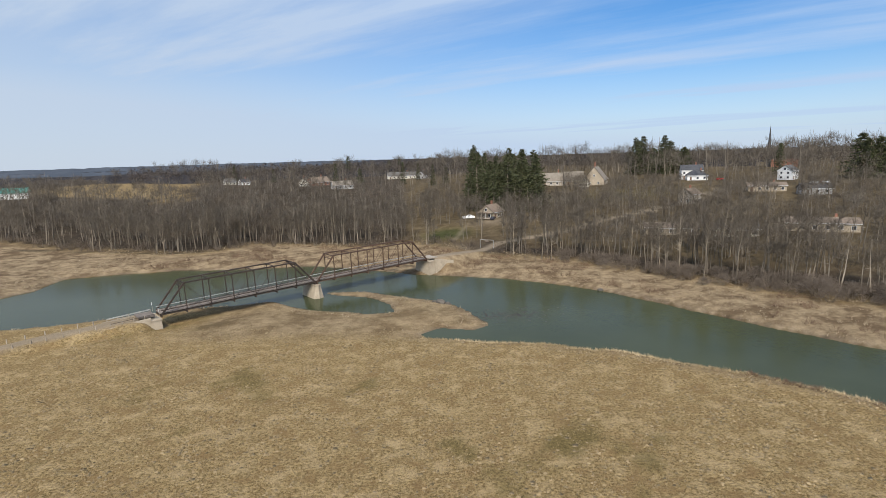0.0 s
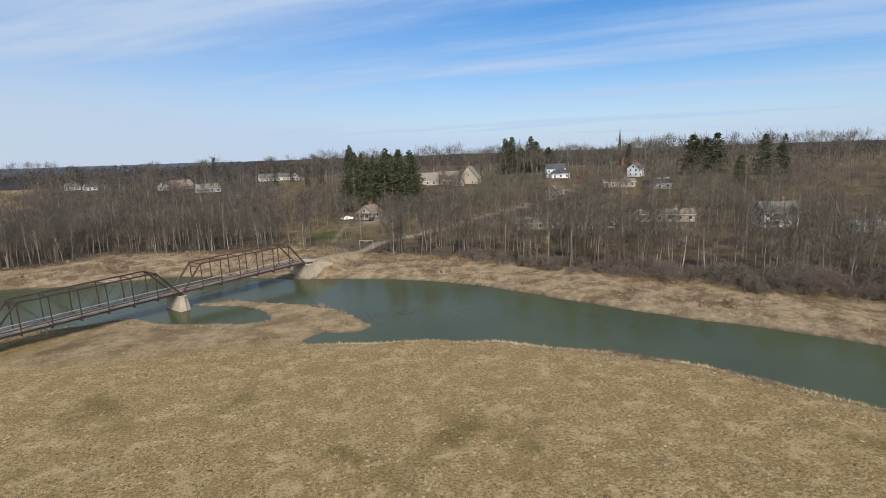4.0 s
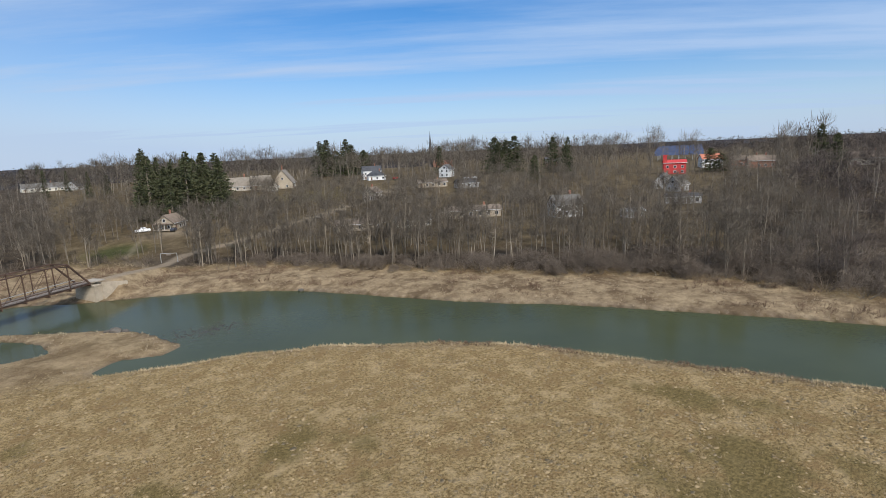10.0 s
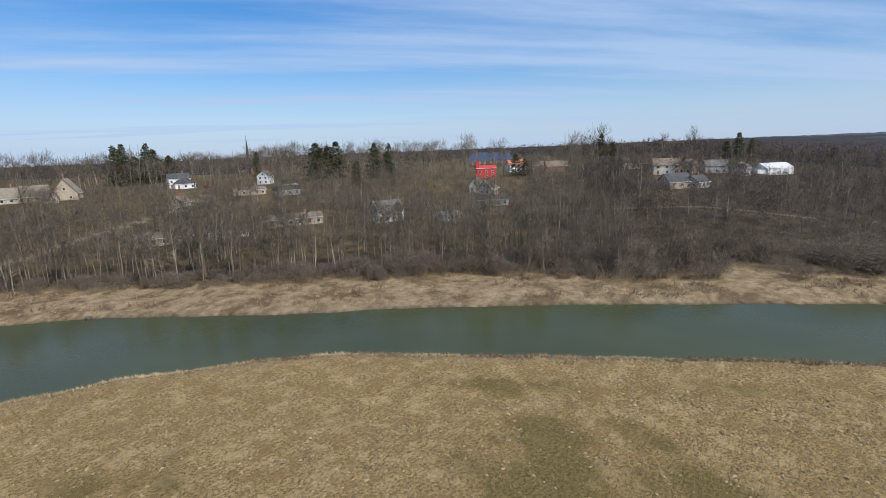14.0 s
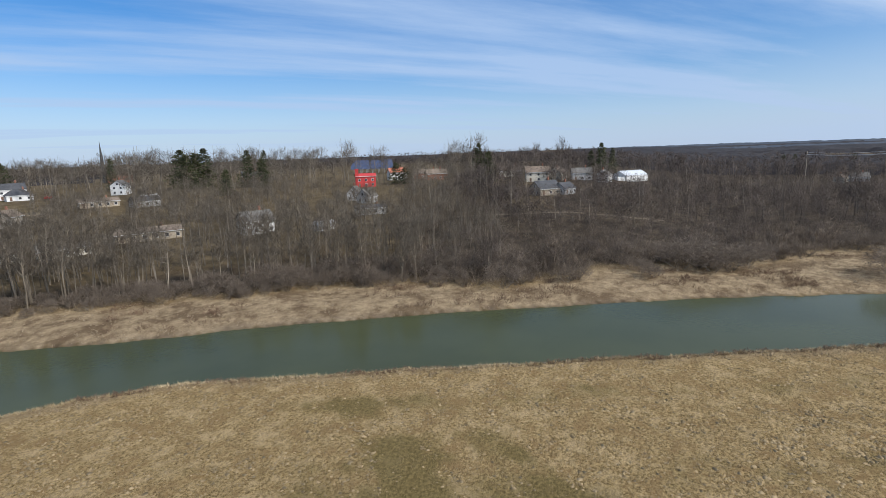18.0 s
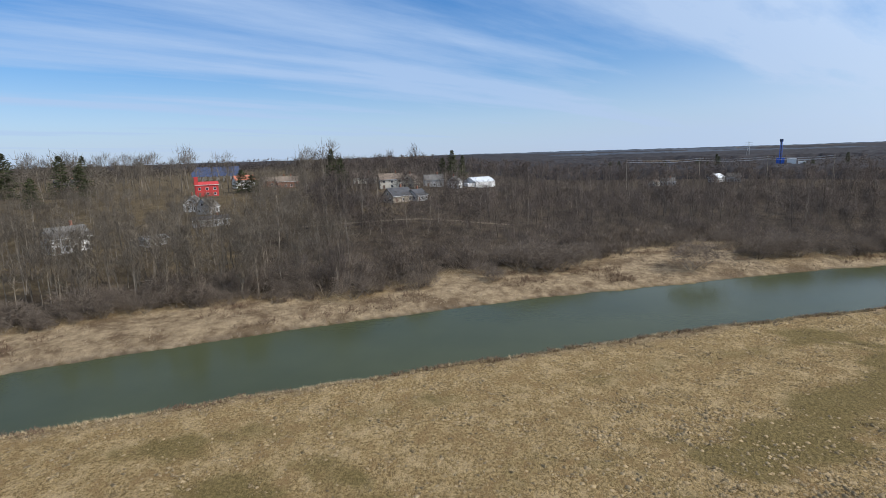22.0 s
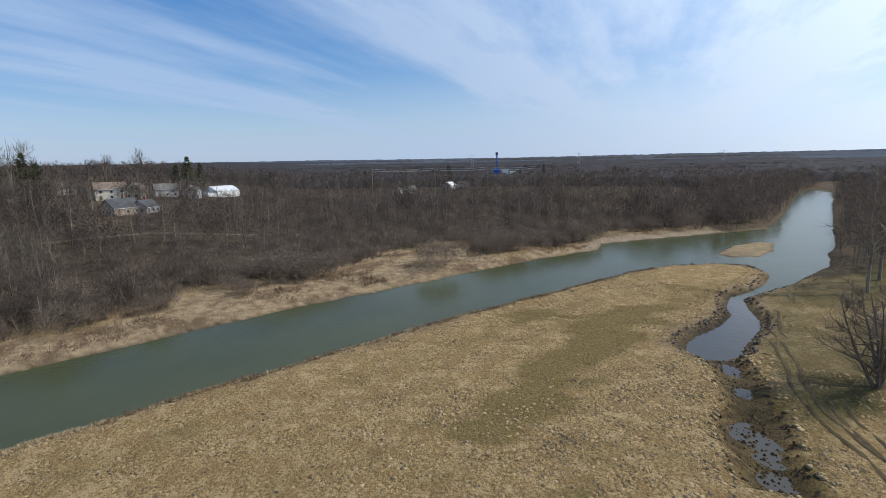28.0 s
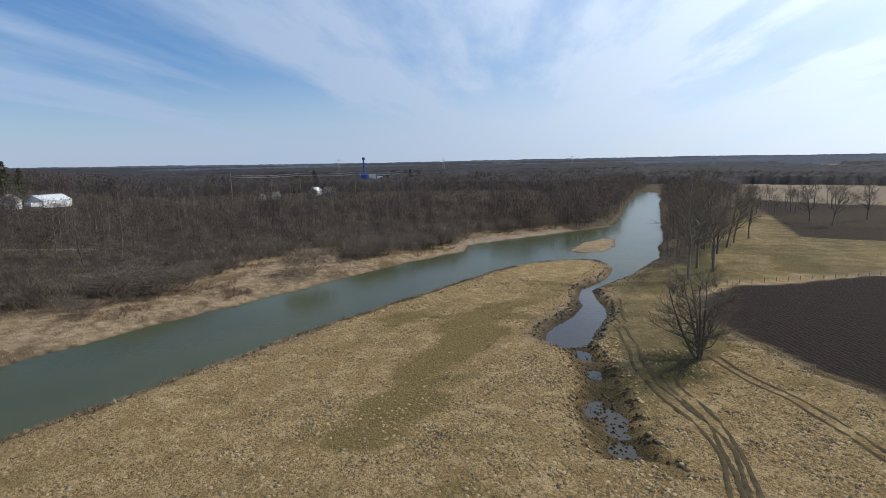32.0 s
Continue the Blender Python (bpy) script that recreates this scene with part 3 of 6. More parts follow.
def embankment(x, y, z):
    """Raises the land under the two approach roads, behind their abutments."""
    for line, rising in ((ROAD_NEAR, False), (ROAD_FAR, True)):
        d = away(line, x, y)
        run = np.hypot(x - line[0][0], y - line[0][1])
        ux, uy = line[1][0] - line[0][0], line[1][1] - line[0][1]
        along = ((x - line[0][0]) * ux + (y - line[0][1]) * uy) / math.hypot(ux, uy)
        if rising:
            crown = np.interp(run, [0, 14, 40], [3.7, 3.0, 0]) * (run < 40) + np.where(run >= 40, -9, 0)
        else:
            crown = np.interp(run, [0, 12, 45, 400], [1.9, 1.5, .35, .15])
        raised = crown - np.clip(d - 2.6, 0, 30) * .75 - np.clip(1.5 - along, 0, 30) * 1.6
        z = np.maximum(z, raised)
    return z


base_land = land


def land(x, y):
    x, y = np.asarray(x, float), np.asarray(y, float)
    z = embankment(x, y, base_land(x, y))
    mud = np.where(inside(MUD, x, y), np.minimum(away(MUD, x, y, True), 2), 0)
    furrow = np.where(inside(PLOUGH, x, y), .05 * ripple(x * 3, y * 3), 0)
    pool = np.zeros(x.shape)
    for a, b, ra, rb in PUDDLES:
        pool = np.maximum(pool, 1 - ((x - a) * .77 - (y - b) * .64) ** 2 / ra ** 2 - ((x - a) * .64 + (y - b) * .77) ** 2 / rb ** 2)
    return z - mud * (.60 + .05 * ripple(x * 2.2, y * 2.2)) - np.clip(pool * 1.6, 0, .55) + furrow


def sward(x, y):
    """Where the meadow's short green grass shows between the straw: uneven bands that follow the bank."""
    d = away(NEAR_BANK, x, y)
    warp = ripple(x * .11, y * .11) + .6 * ripple(x * .27 + 5, y * .27)
    band = np.exp(-((d - 30 - 9 * warp) / 7.5) ** 2) + .8 * np.exp(-((d - 62 - 14 * warp) / 8) ** 2) + .5 * np.exp(-((d - 13 - 3 * warp) / 3.5) ** 2)
    blot = step(.2, .8, ripple(x * .38 + 2, y * .3) + .6 * ripple(x * 1.1, y * .9))
    west = .25 + .75 * step(15, 75, x)
    ragged = .22 * ripple(x * 1.6, y * 1.5) + .16 * ripple(x * 3.3 + 2, y * 3.1)
    return step(.22, .95, ragged * .8 + west * band * (.45 + .55 * step(-.5, .35, ripple(x * .19 + 7, y * .19))) + .5 * blot)


gx, gy = axis(-135, 250, 1.6), axis(-290, 200, 1.6)
gx = np.unique(np.concatenate([gx, np.arange(44.2, 134, 1.6)]))
gy = np.unique(np.concatenate([gy, np.arange(-125.2, -42, 1.6)]))
X, Y = np.meshgrid(gx, gy)
Z = land(X.ravel(), Y.ravel()).reshape(X.shape)
tuck = ripple(X * 2.1, Y * 1.9) * .10 * (river_depth(X.ravel(), Y.ravel()).reshape(X.shape) < -2)
Z = Z + tuck
idx = np.arange(X.size).reshape(X.shape)
quads = np.stack([idx[:-1, :-1], idx[:-1, 1:], idx[1:, 1:], idx[1:, :-1]], -1).reshape(-1, 4)
me = raw_mesh("ground", np.stack([X, Y, Z], -1).reshape(-1, 3), quads, ground_mat, True)
x, y, z = X.ravel(), Y.ravel(), Z.ravel()
dry, farside, back = -river_depth(x, y), inside(TOWN_SIDE, x, y), away(FAR_BANK, x, y)
wooded = inside(WOODS_EDGE + [(9000, -800), (9000, 9000), (-9000, 9000), (-9000, 330)], x, y)
edge = away(WOODS_EDGE, x, y)
az = np.degrees(np.arctan2(x, y))
wob = ripple(x * .35, y * .35)
lush = np.where(wooded & (az > 0) & (az < 75), step(70, 120, edge + 25 * wob) * .3, 0)
lush = np.maximum(lush, np.where(wooded & (az > -4) & (az < 60), step(14, 30, edge + 8 * wob) * .3, 0))
lush = np.maximum(lush, np.exp(-(((x - 2) / 14) ** 2 + ((y - 232) / 16) ** 2)) * 1.2)
lush = np.maximum(lush, np.exp(-(((x - 100) / 60) ** 2 + ((y - 300) / 40) ** 2)) * .7)
lush = np.maximum(lush, np.where(inside(RIGHT_FIELD, x, y), step(0, 5, away(RIGHT_FIELD, x, y, True) + 3 * wob) * (.42 + .35 * wob), 0))
lush = np.maximum(lush, np.exp(-(((x - 84) / 13) ** 2 + ((y + 83) / 8) ** 2) ** 2) * .5 * (~farside))
lush = np.clip(lush, 0, 1)
plough = np.where(inside(PLOUGH, x, y), step(0, 1.2, away(PLOUGH, x, y, True) + wob), 0)
plough = np.maximum(plough, inside(BROWN_FIELD, x, y) * .9)
shore = (1 - step(1.0, 5.0, dry + wob * 2.0)) * (dry > 0)
reedy = np.where(farside, 1 - step(-6, 10, np.where(wooded, edge, -edge) + 5 * wob), shore * .8)
spitz = step(100, 110, y) * (1 - step(16, 24, x)) * step(-62, -50, x)
reedy = np.where(farside & (y < -178), 0, reedy)
reedy = np.clip(np.maximum(reedy, spitz * .75 * (~farside)), 0, 1)
litter = np.where(wooded, step(-4, 10, edge + 4 * wob), 0) * (1 - lush)
stony = np.zeros(x.shape)
for line, wide in ((ROAD_NEAR, 2.3), (ROAD_FAR, 2.1), (LANE, 1.2), (BACK_LANE, 1.1)):
    stony = np.maximum(stony, (.35 if wide == 1.2 else .6 if wide < 1.5 else .8) - step(wide - .4, wide + .8, away(line, x, y) + .3 * wob))
stony = np.maximum(stony, np.where(farside | (spitz > .3) | inside(SANDBAR, x, y), (1 - step(.2, 2.2, dry + wob)) * (dry > 0) * .35, 0))
stony = np.maximum(stony, inside(PALE_FIELD, x, y) * .6)
stony = np.maximum(stony, inside(SANDBAR, x, y) * .4)
stony = np.maximum(stony, np.where(farside & (y < -100) & (y > -176), 1 - step(2, 7, back + 2 * wob), 0) * .85)
yard = np.exp(-(((x - 26) / 13) ** 2 + ((y - 250) / 9) ** 2) * 1.5)
stony = np.maximum(stony, np.clip(yard * .7, 0, .6))
lush = lush * (1 - yard)
mud = np.where(inside(MUD, x, y), step(-.5, 1.2, away(MUD, x, y, True) + wob), 0) * np.clip(.95 + .4 * ripple(x * 1.7, y * 1.7), .45, 1)
rim = np.exp(-(((x - 100) / 24) ** 2 + ((y + 86) / 26) ** 2)) * (1 - step(.3, 2.6, dry + .8 * wob)) * (dry > -1)
litter = np.where(inside(WEST_FIELD, x, y), .1, litter)
rough_far = step(900, 2500, np.hypot(x, y))
wet = np.clip(np.maximum((1 - step(-.2, np.where((y < -62) & (x < 124) & (y > -120), 2.2, .6), dry)) * .85 * (z < -.5), np.maximum(mud * .8, rim)), 0, 1)
wet = np.maximum(wet, .75 * (1 - step(.5, 2.0, away(BACKWATER, x, y) + .5 * wob)))
litter = np.maximum(litter, rough_far * .6)
litter = np.where(farside & (y < -178), .9, litter)
litter = np.maximum(litter, np.where(~farside & (x > 110), 1 - step(.7, 1.2, away(RIGHT_BANK, x, y) / np.interp(np.hypot(x, y), [190, 330, 600], [9, 34, 260])), 0) * .8)
litter = np.maximum(litter, np.where(inside(RIGHT_FIELD, x, y), step(0, 5, away(RIGHT_FIELD, x, y, True)) * .12 * (1 - wet), 0))
verge = np.where(~inside(PLOUGH, x, y), 1 - step(.3, 1.8, away(PLOUGH, x, y, True) + .5 * wob), 0)
stony = np.maximum(stony, verge * .8)
lush = np.clip(lush, 0, 1)
for key, parts in (("cover", (lush, plough, reedy)), ("soil", (litter, stony, wet))):
    data = np.ones((len(x), 4), np.float32)
    data[:, 0], data[:, 1], data[:, 2] = parts
    me.attributes.new(key, "FLOAT_COLOR", "POINT").data.foreach_set("color", data.ravel())
me.attributes.new("sward", "FLOAT", "POINT").data.foreach_set("value", (sward(x, y) * (~farside)).astype(np.float32))
ground = tagged(new("ground", me), "straw-coloured meadow, reedy river banks and woodland floor", "ground", kind="structure")

bm = bmesh.new()
bmesh.ops.create_grid(bm, x_segments=60, y_segments=60, size=1)
for v in bm.verts:
    v.co = Vector((150 + v.co.x * 650, -200 + v.co.y * 650, WATER))
me = bpy.data.meshes.new("water")
bm.to_mesh(me), bm.free()
me.materials.append(water_mat)
tagged(new("water", me), "calm green-grey river water reflecting the sky", "river", kind="structure")


# ---- helpers for things ----
def part(name, bm, mat, parent=None, label="", smooth=False):
    """Links a bmesh as one mesh object under a thing or a part."""
    me = bpy.data.meshes.new(name)
    bm.to_mesh(me), bm.free()
    me.materials.append(M[mat] if isinstance(mat, str) else mat)
    if smooth:
        me.polygons.foreach_set("use_smooth", np.full(len(me.polygons), True))
    ob = new(name, me)
    if parent:
        ob.parent = parent
    return tagged(ob, label)


def box(sx, sy, sz, at=(0, 0, 0), turn=0.0, bevel=0.0, bm=None):
    """A box with its foot's centre at the given place."""
    bm = bm or bmesh.new()
    made = bmesh.ops.create_cube(bm, size=1, matrix=Matrix.Translation(Vector(at) + Vector((0, 0, sz / 2))) @ Matrix.Rotation(turn, 4, "Z") @ Matrix.Diagonal((sx, sy, sz, 1)))
    if bevel:
        bmesh.ops.bevel(bm, geom=list({e for v in made["verts"] for e in v.link_edges}), offset=bevel, segments=1, affect="EDGES")
    return bm


def beam(a, b, wide, deep, bm=None):
    """A straight bar of rectangular section from a to b."""
    bm = bm or bmesh.new()
    a, b = Vector(a), Vector(b)
    way = b - a
    turn = way.to_track_quat("Z", "Y").to_matrix().to_4x4()
    bmesh.ops.create_cube(bm, size=1, matrix=Matrix.Translation((a + b) / 2) @ turn @ Matrix.Diagonal((wide, deep, way.length, 1)))
    return bm


def rod(a, b, r0, r1=None, n=6, bm=None):
    bm = bm or bmesh.new()
    a, b = Vector(a), Vector(b)
    way = b - a
    turn = way.to_track_quat("Z", "Y").to_matrix().to_4x4()
    bmesh.ops.create_cone(bm, cap_ends=True, segments=n, radius1=r0, radius2=r0 if r1 is None else r1, depth=way.length, matrix=Matrix.Translation((a + b) / 2) @ turn)
    return bm


def thing(name, at, turn=0.0, label="", category="", group="", kind=""):
    ob = new(name)
    ob.empty_display_size = 0.3
    ob.matrix_basis = pose(*at, 0, 0, turn)
    return tagged(ob, label, category, group, kind)


# ---- the bridge ----
BRIDGE_A, BRIDGE_B = Vector((-64.0, 117.2)), Vector((-5.0, 167.0))
bridge_way = (BRIDGE_B - BRIDGE_A).normalized()
bridge_turn = math.degrees(math.atan2(bridge_way.y, bridge_way.x))
bridge_side = Vector((-bridge_way.y, bridge_way.x))
SPAN, PANELS, TALL, WIDE = (BRIDGE_B - BRIDGE_A).length / 2, 7, 6.4, 5.2


def truss_span(start, z0, z1, steel, label):
    """A pin-connected through truss: x along the deck, y = 0 the nearer side, y = WIDE the other."""
    span = thing("truss_span", (start.x, start.y, z0), 0, label, "truss bridge", "bridge spans", "")
    span.matrix_basis = Matrix.Translation((start.x, start.y, z0)) @ Matrix.Rotation(radians(bridge_turn), 4, "Z") @ Matrix.Rotation(-math.atan2(z1 - z0, SPAN), 4, "Y")
    length = SPAN - .5
    step_x = length / PANELS
    node = [(.25 + i * step_x) for i in range(PANELS + 1)]
    for y in (0.0, WIDE):
        low = [Vector((x, y, 0)) for x in node]
        top = [Vector((x, y, TALL)) for x in node]
        for i in range(PANELS):
            bm = beam(low[i], low[i + 1], .07, .22)
            for v in bm.verts:
                v.co.y -= .08
            beam(low[i] + Vector((0, .08, 0)), low[i + 1] + Vector((0, .08, 0)), .07, .22, bm)
            part("bottom_chord", bm, steel, span)
        for i in range(1, PANELS - 1):
            part("top_chord", beam(top[i], top[i + 1], .36, .30), steel, span)
        for a, b in ((low[0], top[1]), (low[PANELS], top[PANELS - 1])):
            part("end_post", beam(a, b, .34, .36), steel, span)
        for i in range(1, PANELS):
            bm = beam(low[i] + Vector((0, -.09, 0)), top[i] + Vector((0, -.09, 0)), .18, .05)
            beam(low[i] + Vector((0, .09, 0)), top[i] + Vector((0, .09, 0)), .18, .05, bm)
            for k in range(9):
                h = TALL * (k + .5) / 9
                beam(low[i] + Vector((0, -.09, h - .25)), low[i] + Vector((0, .09, h + .25)), .05, .03, bm)
            part("vertical_post", bm, steel, span)
        inner_y = y + (.2 if y == 0 else -.2)
        for i in range(PANELS):  # riveted lattice of flat bars between deck and hand rail
            bm = bmesh.new()
            for k in range(5):
                x0, x1 = node[i] + step_x * k / 5, node[i] + step_x * (k + 1) / 5
                beam((x0, inner_y, .3), (x1, inner_y, 1.4), .05, .02, bm)
                beam((x0, inner_y, 1.4), (x1, inner_y, .3), .05, .02, bm)
            part("lattice_rail", bm, steel, span)
        mid = PANELS / 2
        for i in range(1, PANELS - 1):
            a, b = (top[i], low[i + 1]) if i + .5 < mid else (low[i], top[i + 1])
            bm = rod(a + Vector((0, -.05, 0)), b + Vector((0, -.05, 0)), .035)
            rod(a + Vector((0, .05, 0)), b + Vector((0, .05, 0)), .035, bm=bm)
            part("diagonal", bm, steel, span)
        part("diagonal", rod(low[PANELS // 2], top[PANELS // 2 + 1], .025), steel, span)
        part("diagonal", rod(top[PANELS // 2], low[PANELS // 2 + 1], .025), steel, span)
        # lattice hand rail of flat bars along the truss, and the bright guard rail
        part("guard_rail", beam((.2, y + (.25 if y == 0 else -.25), .95), (length, y + (.25 if y == 0 else -.25), .95), .05, .18), "rail" if y else steel, span, "pale steel guard rail" if y else "")
        part("hand_rail", beam((.2, y + (.22 if y == 0 else -.22), 1.45), (length, y + (.22 if y == 0 else -.22), 1.45), .06, .06), steel, span)
    for i in range(1, PANELS):
        part("top_strut", beam((node[i], 0, TALL - .05), (node[i], WIDE, TALL - .05), .16, .22), steel, span)
        if i < PANELS - 1:
            part("top_brace", rod((node[i], 0, TALL - .1), (node[i + 1], WIDE, TALL - .1), .025), steel, span)
            part("top_brace", rod((node[i], WIDE, TALL - .1), (node[i + 1], 0, TALL - .1), .025), steel, span)
    for i in (1, PANELS - 1):
        shift = -.55 if i == 1 else .55
        bm = beam((node[i] + shift, .1, TALL - .9), (node[i] + shift, WIDE - .1, TALL - .9), .14, .16)
        for k in range(6):
            y0, y1 = WIDE * k / 6, WIDE * (k + 1) / 6
            beam((node[i] + shift, y0, TALL - .9), (node[i] + shift * .2, y1, TALL - .1), .05, .05, bm)
            beam((node[i] + shift * .2, y0, TALL - .1), (node[i] + shift, y1, TALL - .9), .05, .05, bm)
        part("portal_frame", bm, steel, span)
    for i in range(PANELS + 1):
        part("floor_beam", beam((node[i], -.1, -.35), (node[i], WIDE + .1, -.35), .2, .5), steel, span)
    for y in (.7, 1.65, 2.6, 3.55, 4.5):
        part("stringer", beam((.1, y, .02), (length + .3, y, .02), .14, .28), steel, span)
    deck = part("deck", box(length + .5, WIDE - .9, .05, (length / 2 + .25, WIDE / 2, .16)), "planks", span, "weathered grey plank deck")
    plank = box(.26, WIDE - .8, .06)
    me = bpy.data.meshes.new("plank")
    plank.to_mesh(me), plank.free()
    me.materials.append(M["planks"])
    for k in range(int((length + .4) / .29)):
        ob = new("plank", me)
        ob.parent = deck
        ob.location = (.2 + k * .29, WIDE / 2, .205 + random.uniform(0, .015))
    return span


deck_z = (2.05, 3.05, 3.75)
mid = (BRIDGE_A + BRIDGE_B) / 2
truss_span(BRIDGE_A, deck_z[0], deck_z[1], "dark_steel", "dark weathered steel through truss bridge span with plank deck")
truss_span(mid, deck_z[1], deck_z[2], "rust", "rust-brown steel through truss bridge span with plank deck")


def battered(sx, sy, top_x, top_y, z0, z1, nose=0.0):
    bm = bmesh.new()
    rings = []
    for z, hx, hy in ((z0, sx / 2, sy / 2), (z1 - .3, top_x / 2, top_y / 2), (z1 - .3, top_x / 2 + .12, top_y / 2 + .12), (z1, top_x / 2 + .12, top_y / 2 + .12)):
        outline = [(-hx, -hy), (0, -hy - nose), (hx, -hy), (hx, hy), (0, hy + nose), (-hx, hy)] if nose else [(-hx, -hy), (hx, -hy), (hx, hy), (-hx, hy)]
        rings.append([bm.verts.new((x, y, z)) for x, y in outline])
    for a, b in zip(rings, rings[1:]):
        for i in range(len(a)):
            bm.faces.new((a[i - 1], a[i], b[i], b[i - 1]))
    bm.faces.new(rings[-1])
    return bm


centre = mid + bridge_side * (WIDE / 2)
pier = thing("bridge_pier", (centre.x, centre.y, -3), bridge_turn, "tapered pale concrete bridge pier standing in the water", "bridge pier")
part("shaft", battered(3.4, 7.6, 1.7, 6.2, 0, 3 + deck_z[1] - .65, .5), "concrete", pier)
for end, at, z in ((-1, BRIDGE_A, deck_z[0]), (1, BRIDGE_B, deck_z[2])):
    spot = at + bridge_side * (WIDE / 2) + bridge_way * end * 1.2
    ab = thing("bridge_abutment", (spot.x, spot.y, -3), bridge_turn, "stained pale concrete bridge abutment with sloping wing walls", "abutment")
    part("breast_wall", battered(2.8, 7.4, 2.2, 6.8, 0, 3 + z - .65), "concrete", ab)
    for side in (-1, 1):
        bm = bmesh.new()
        out, splay, foot = (-9.5, 2.75, 3 + 1.35) if end < 0 else (7.5, 4.6, 3 + z - 1.2)
        root = 2.75 if end < 0 else 3.3
        ring = [(end * .9, side * root, 0), (end * .9, side * root, 3 + z - .1), (out, side * splay, foot), (out, side * splay, 0)]
        a = [bm.verts.new(p) for p in ring]
        b = [bm.verts.new((p[0], p[1] + side * .55, p[2])) for p in ring]
        bm.faces.new(a), bm.faces.new(b[::-1])
        for i in range(4):
            bm.faces.new((a[i - 1], b[i - 1], b[i], a[i]))
        bmesh.ops.recalc_face_normals(bm, faces=bm.faces)
        part("wing_wall", bm, "concrete", ab)
    part("approach_slab", box(3.4, 4.6, .25, (end * 1.5, 0, 3 + z - .06)), "planks" if end < 0 else "gravel", ab, "grey road surface")
# guard rail on the near approach, then short wooden posts along the road
rail = thing("guard_rail", (0, 0, 0), 0, "pale steel guard rail beside the bridge approach", "guard rail")
back = [BRIDGE_A - bridge_way * (1.0 + k * 2.2) for k in range(5)]
for side in (.1, WIDE - .1):
    pts = [Vector((p.x + bridge_side.x * side, p.y + bridge_side.y * side, 1.95 - .12 * k)) for k, p in enumerate(back)]
    for a in pts:
        part("post", box(.14, .14, 1.0, a - Vector((0, 0, .25)), radians(bridge_turn)), "wood", rail)
    for a, b in zip(pts, pts[1:]):
        part("rail", beam(a + Vector((0, 0, .62)), b + Vector((0, 0, .62)), .07, .26 if side > 1 else .10), "rail" if side > 1 else "dark_steel", rail)
for side in (-2.5, 2.5):
    for (ax, ay), (bx, by) in zip(ROAD_NEAR[:5], ROAD_NEAR[1:6]):
        n = Vector((-(by - ay), bx - ax)).normalized() * side
        for k in range(4):
            px_, py_ = ax + (bx - ax) * k / 4 + n.x, ay + (by - ay) * k / 4 + n.y
            if math.hypot(px_ - BRIDGE_A.x, py_ - BRIDGE_A.y) > 11:
                post = thing("road_post", (px_, py_, on_land(px_, py_) - .1), 20 * k, "short weathered wooden post beside the gravel road", "post", "road posts")
                part("shaft", box(.17, .17, .85 + .1 * random.random(), bevel=.02), "wood", post)
for side, tall in ((-.5, 1.3), (WIDE + .5, 1.6)):
    spot = BRIDGE_A + bridge_side * side - bridge_way * .4
    mark = thing("bridge_marker", (spot.x, spot.y, 1.9), bridge_turn, "small white marker board on a thin post at the bridge end", "marker")
    part("post", box(.06, .06, tall, (0, 0, 0)), "wood", mark)
    part("board", box(.06, .32, .75, (-.07, 0, tall - .1), bevel=.01), "trim", mark)

# wheel ruts pressed into the meadow: dark narrow ribbons with ragged edges
for line in WHEEL_TRACKS:
    for shift in (-.85, .85):
        r_ = random.Random(int(line[0][1] * 10 + shift * 10))
        verts, faces = [], []
        dense = []
        ends = [line[0]] + line + [line[-1]]
        for p0, p1, p2, p3 in zip(ends, ends[1:], ends[2:], ends[3:]):
            p0, p1, p2, p3 = (Vector(p) for p in (p0, p1, p2, p3))
            n = max(2, int((p2 - p1).length / .6))
            for k in range(n):
                u = k / n
                p = ((p1 * 2) + (p2 - p0) * u + (p0 * 2 - p1 * 5 + p2 * 4 - p3) * u ** 2 + (p1 * 3 - p0 - p2 * 3 + p3) * u ** 3) / 2
                dense.append((p.x, p.y))
        for k, (a, b) in enumerate(dense):
            c, d = dense[min(k + 1, len(dense) - 1)], dense[max(k - 1, 0)]
            way_ = Vector((c[0] - d[0], c[1] - d[1])).normalized()
            side_ = Vector((-way_.y, way_.x))
            wig = .10 * math.sin(k * .35 + shift) + r_.uniform(-.04, .04)
            for off, up in ((-.20 - .16 * r_.random(), -.03), (-.08, .0), (.08, .0), (.20 + .16 * r_.random(), -.03)):
                p = Vector((a, b)) + side_ * (shift + off + wig)
                verts.append((p.x, p.y, up + .06))
        verts = np.array(verts)
        verts[:, 2] += land(verts[:, 0], verts[:, 1])
        for k in range(len(dense) - 1):
            for m in range(3):
                faces.append((k * 4 + m, k * 4 + m + 1, k * 4 + m + 5, k * 4 + m + 4))
        rut = new("wheel_rut", raw_mesh("wheel_rut", verts, faces, M["rut"]))
        rut.parent = ground

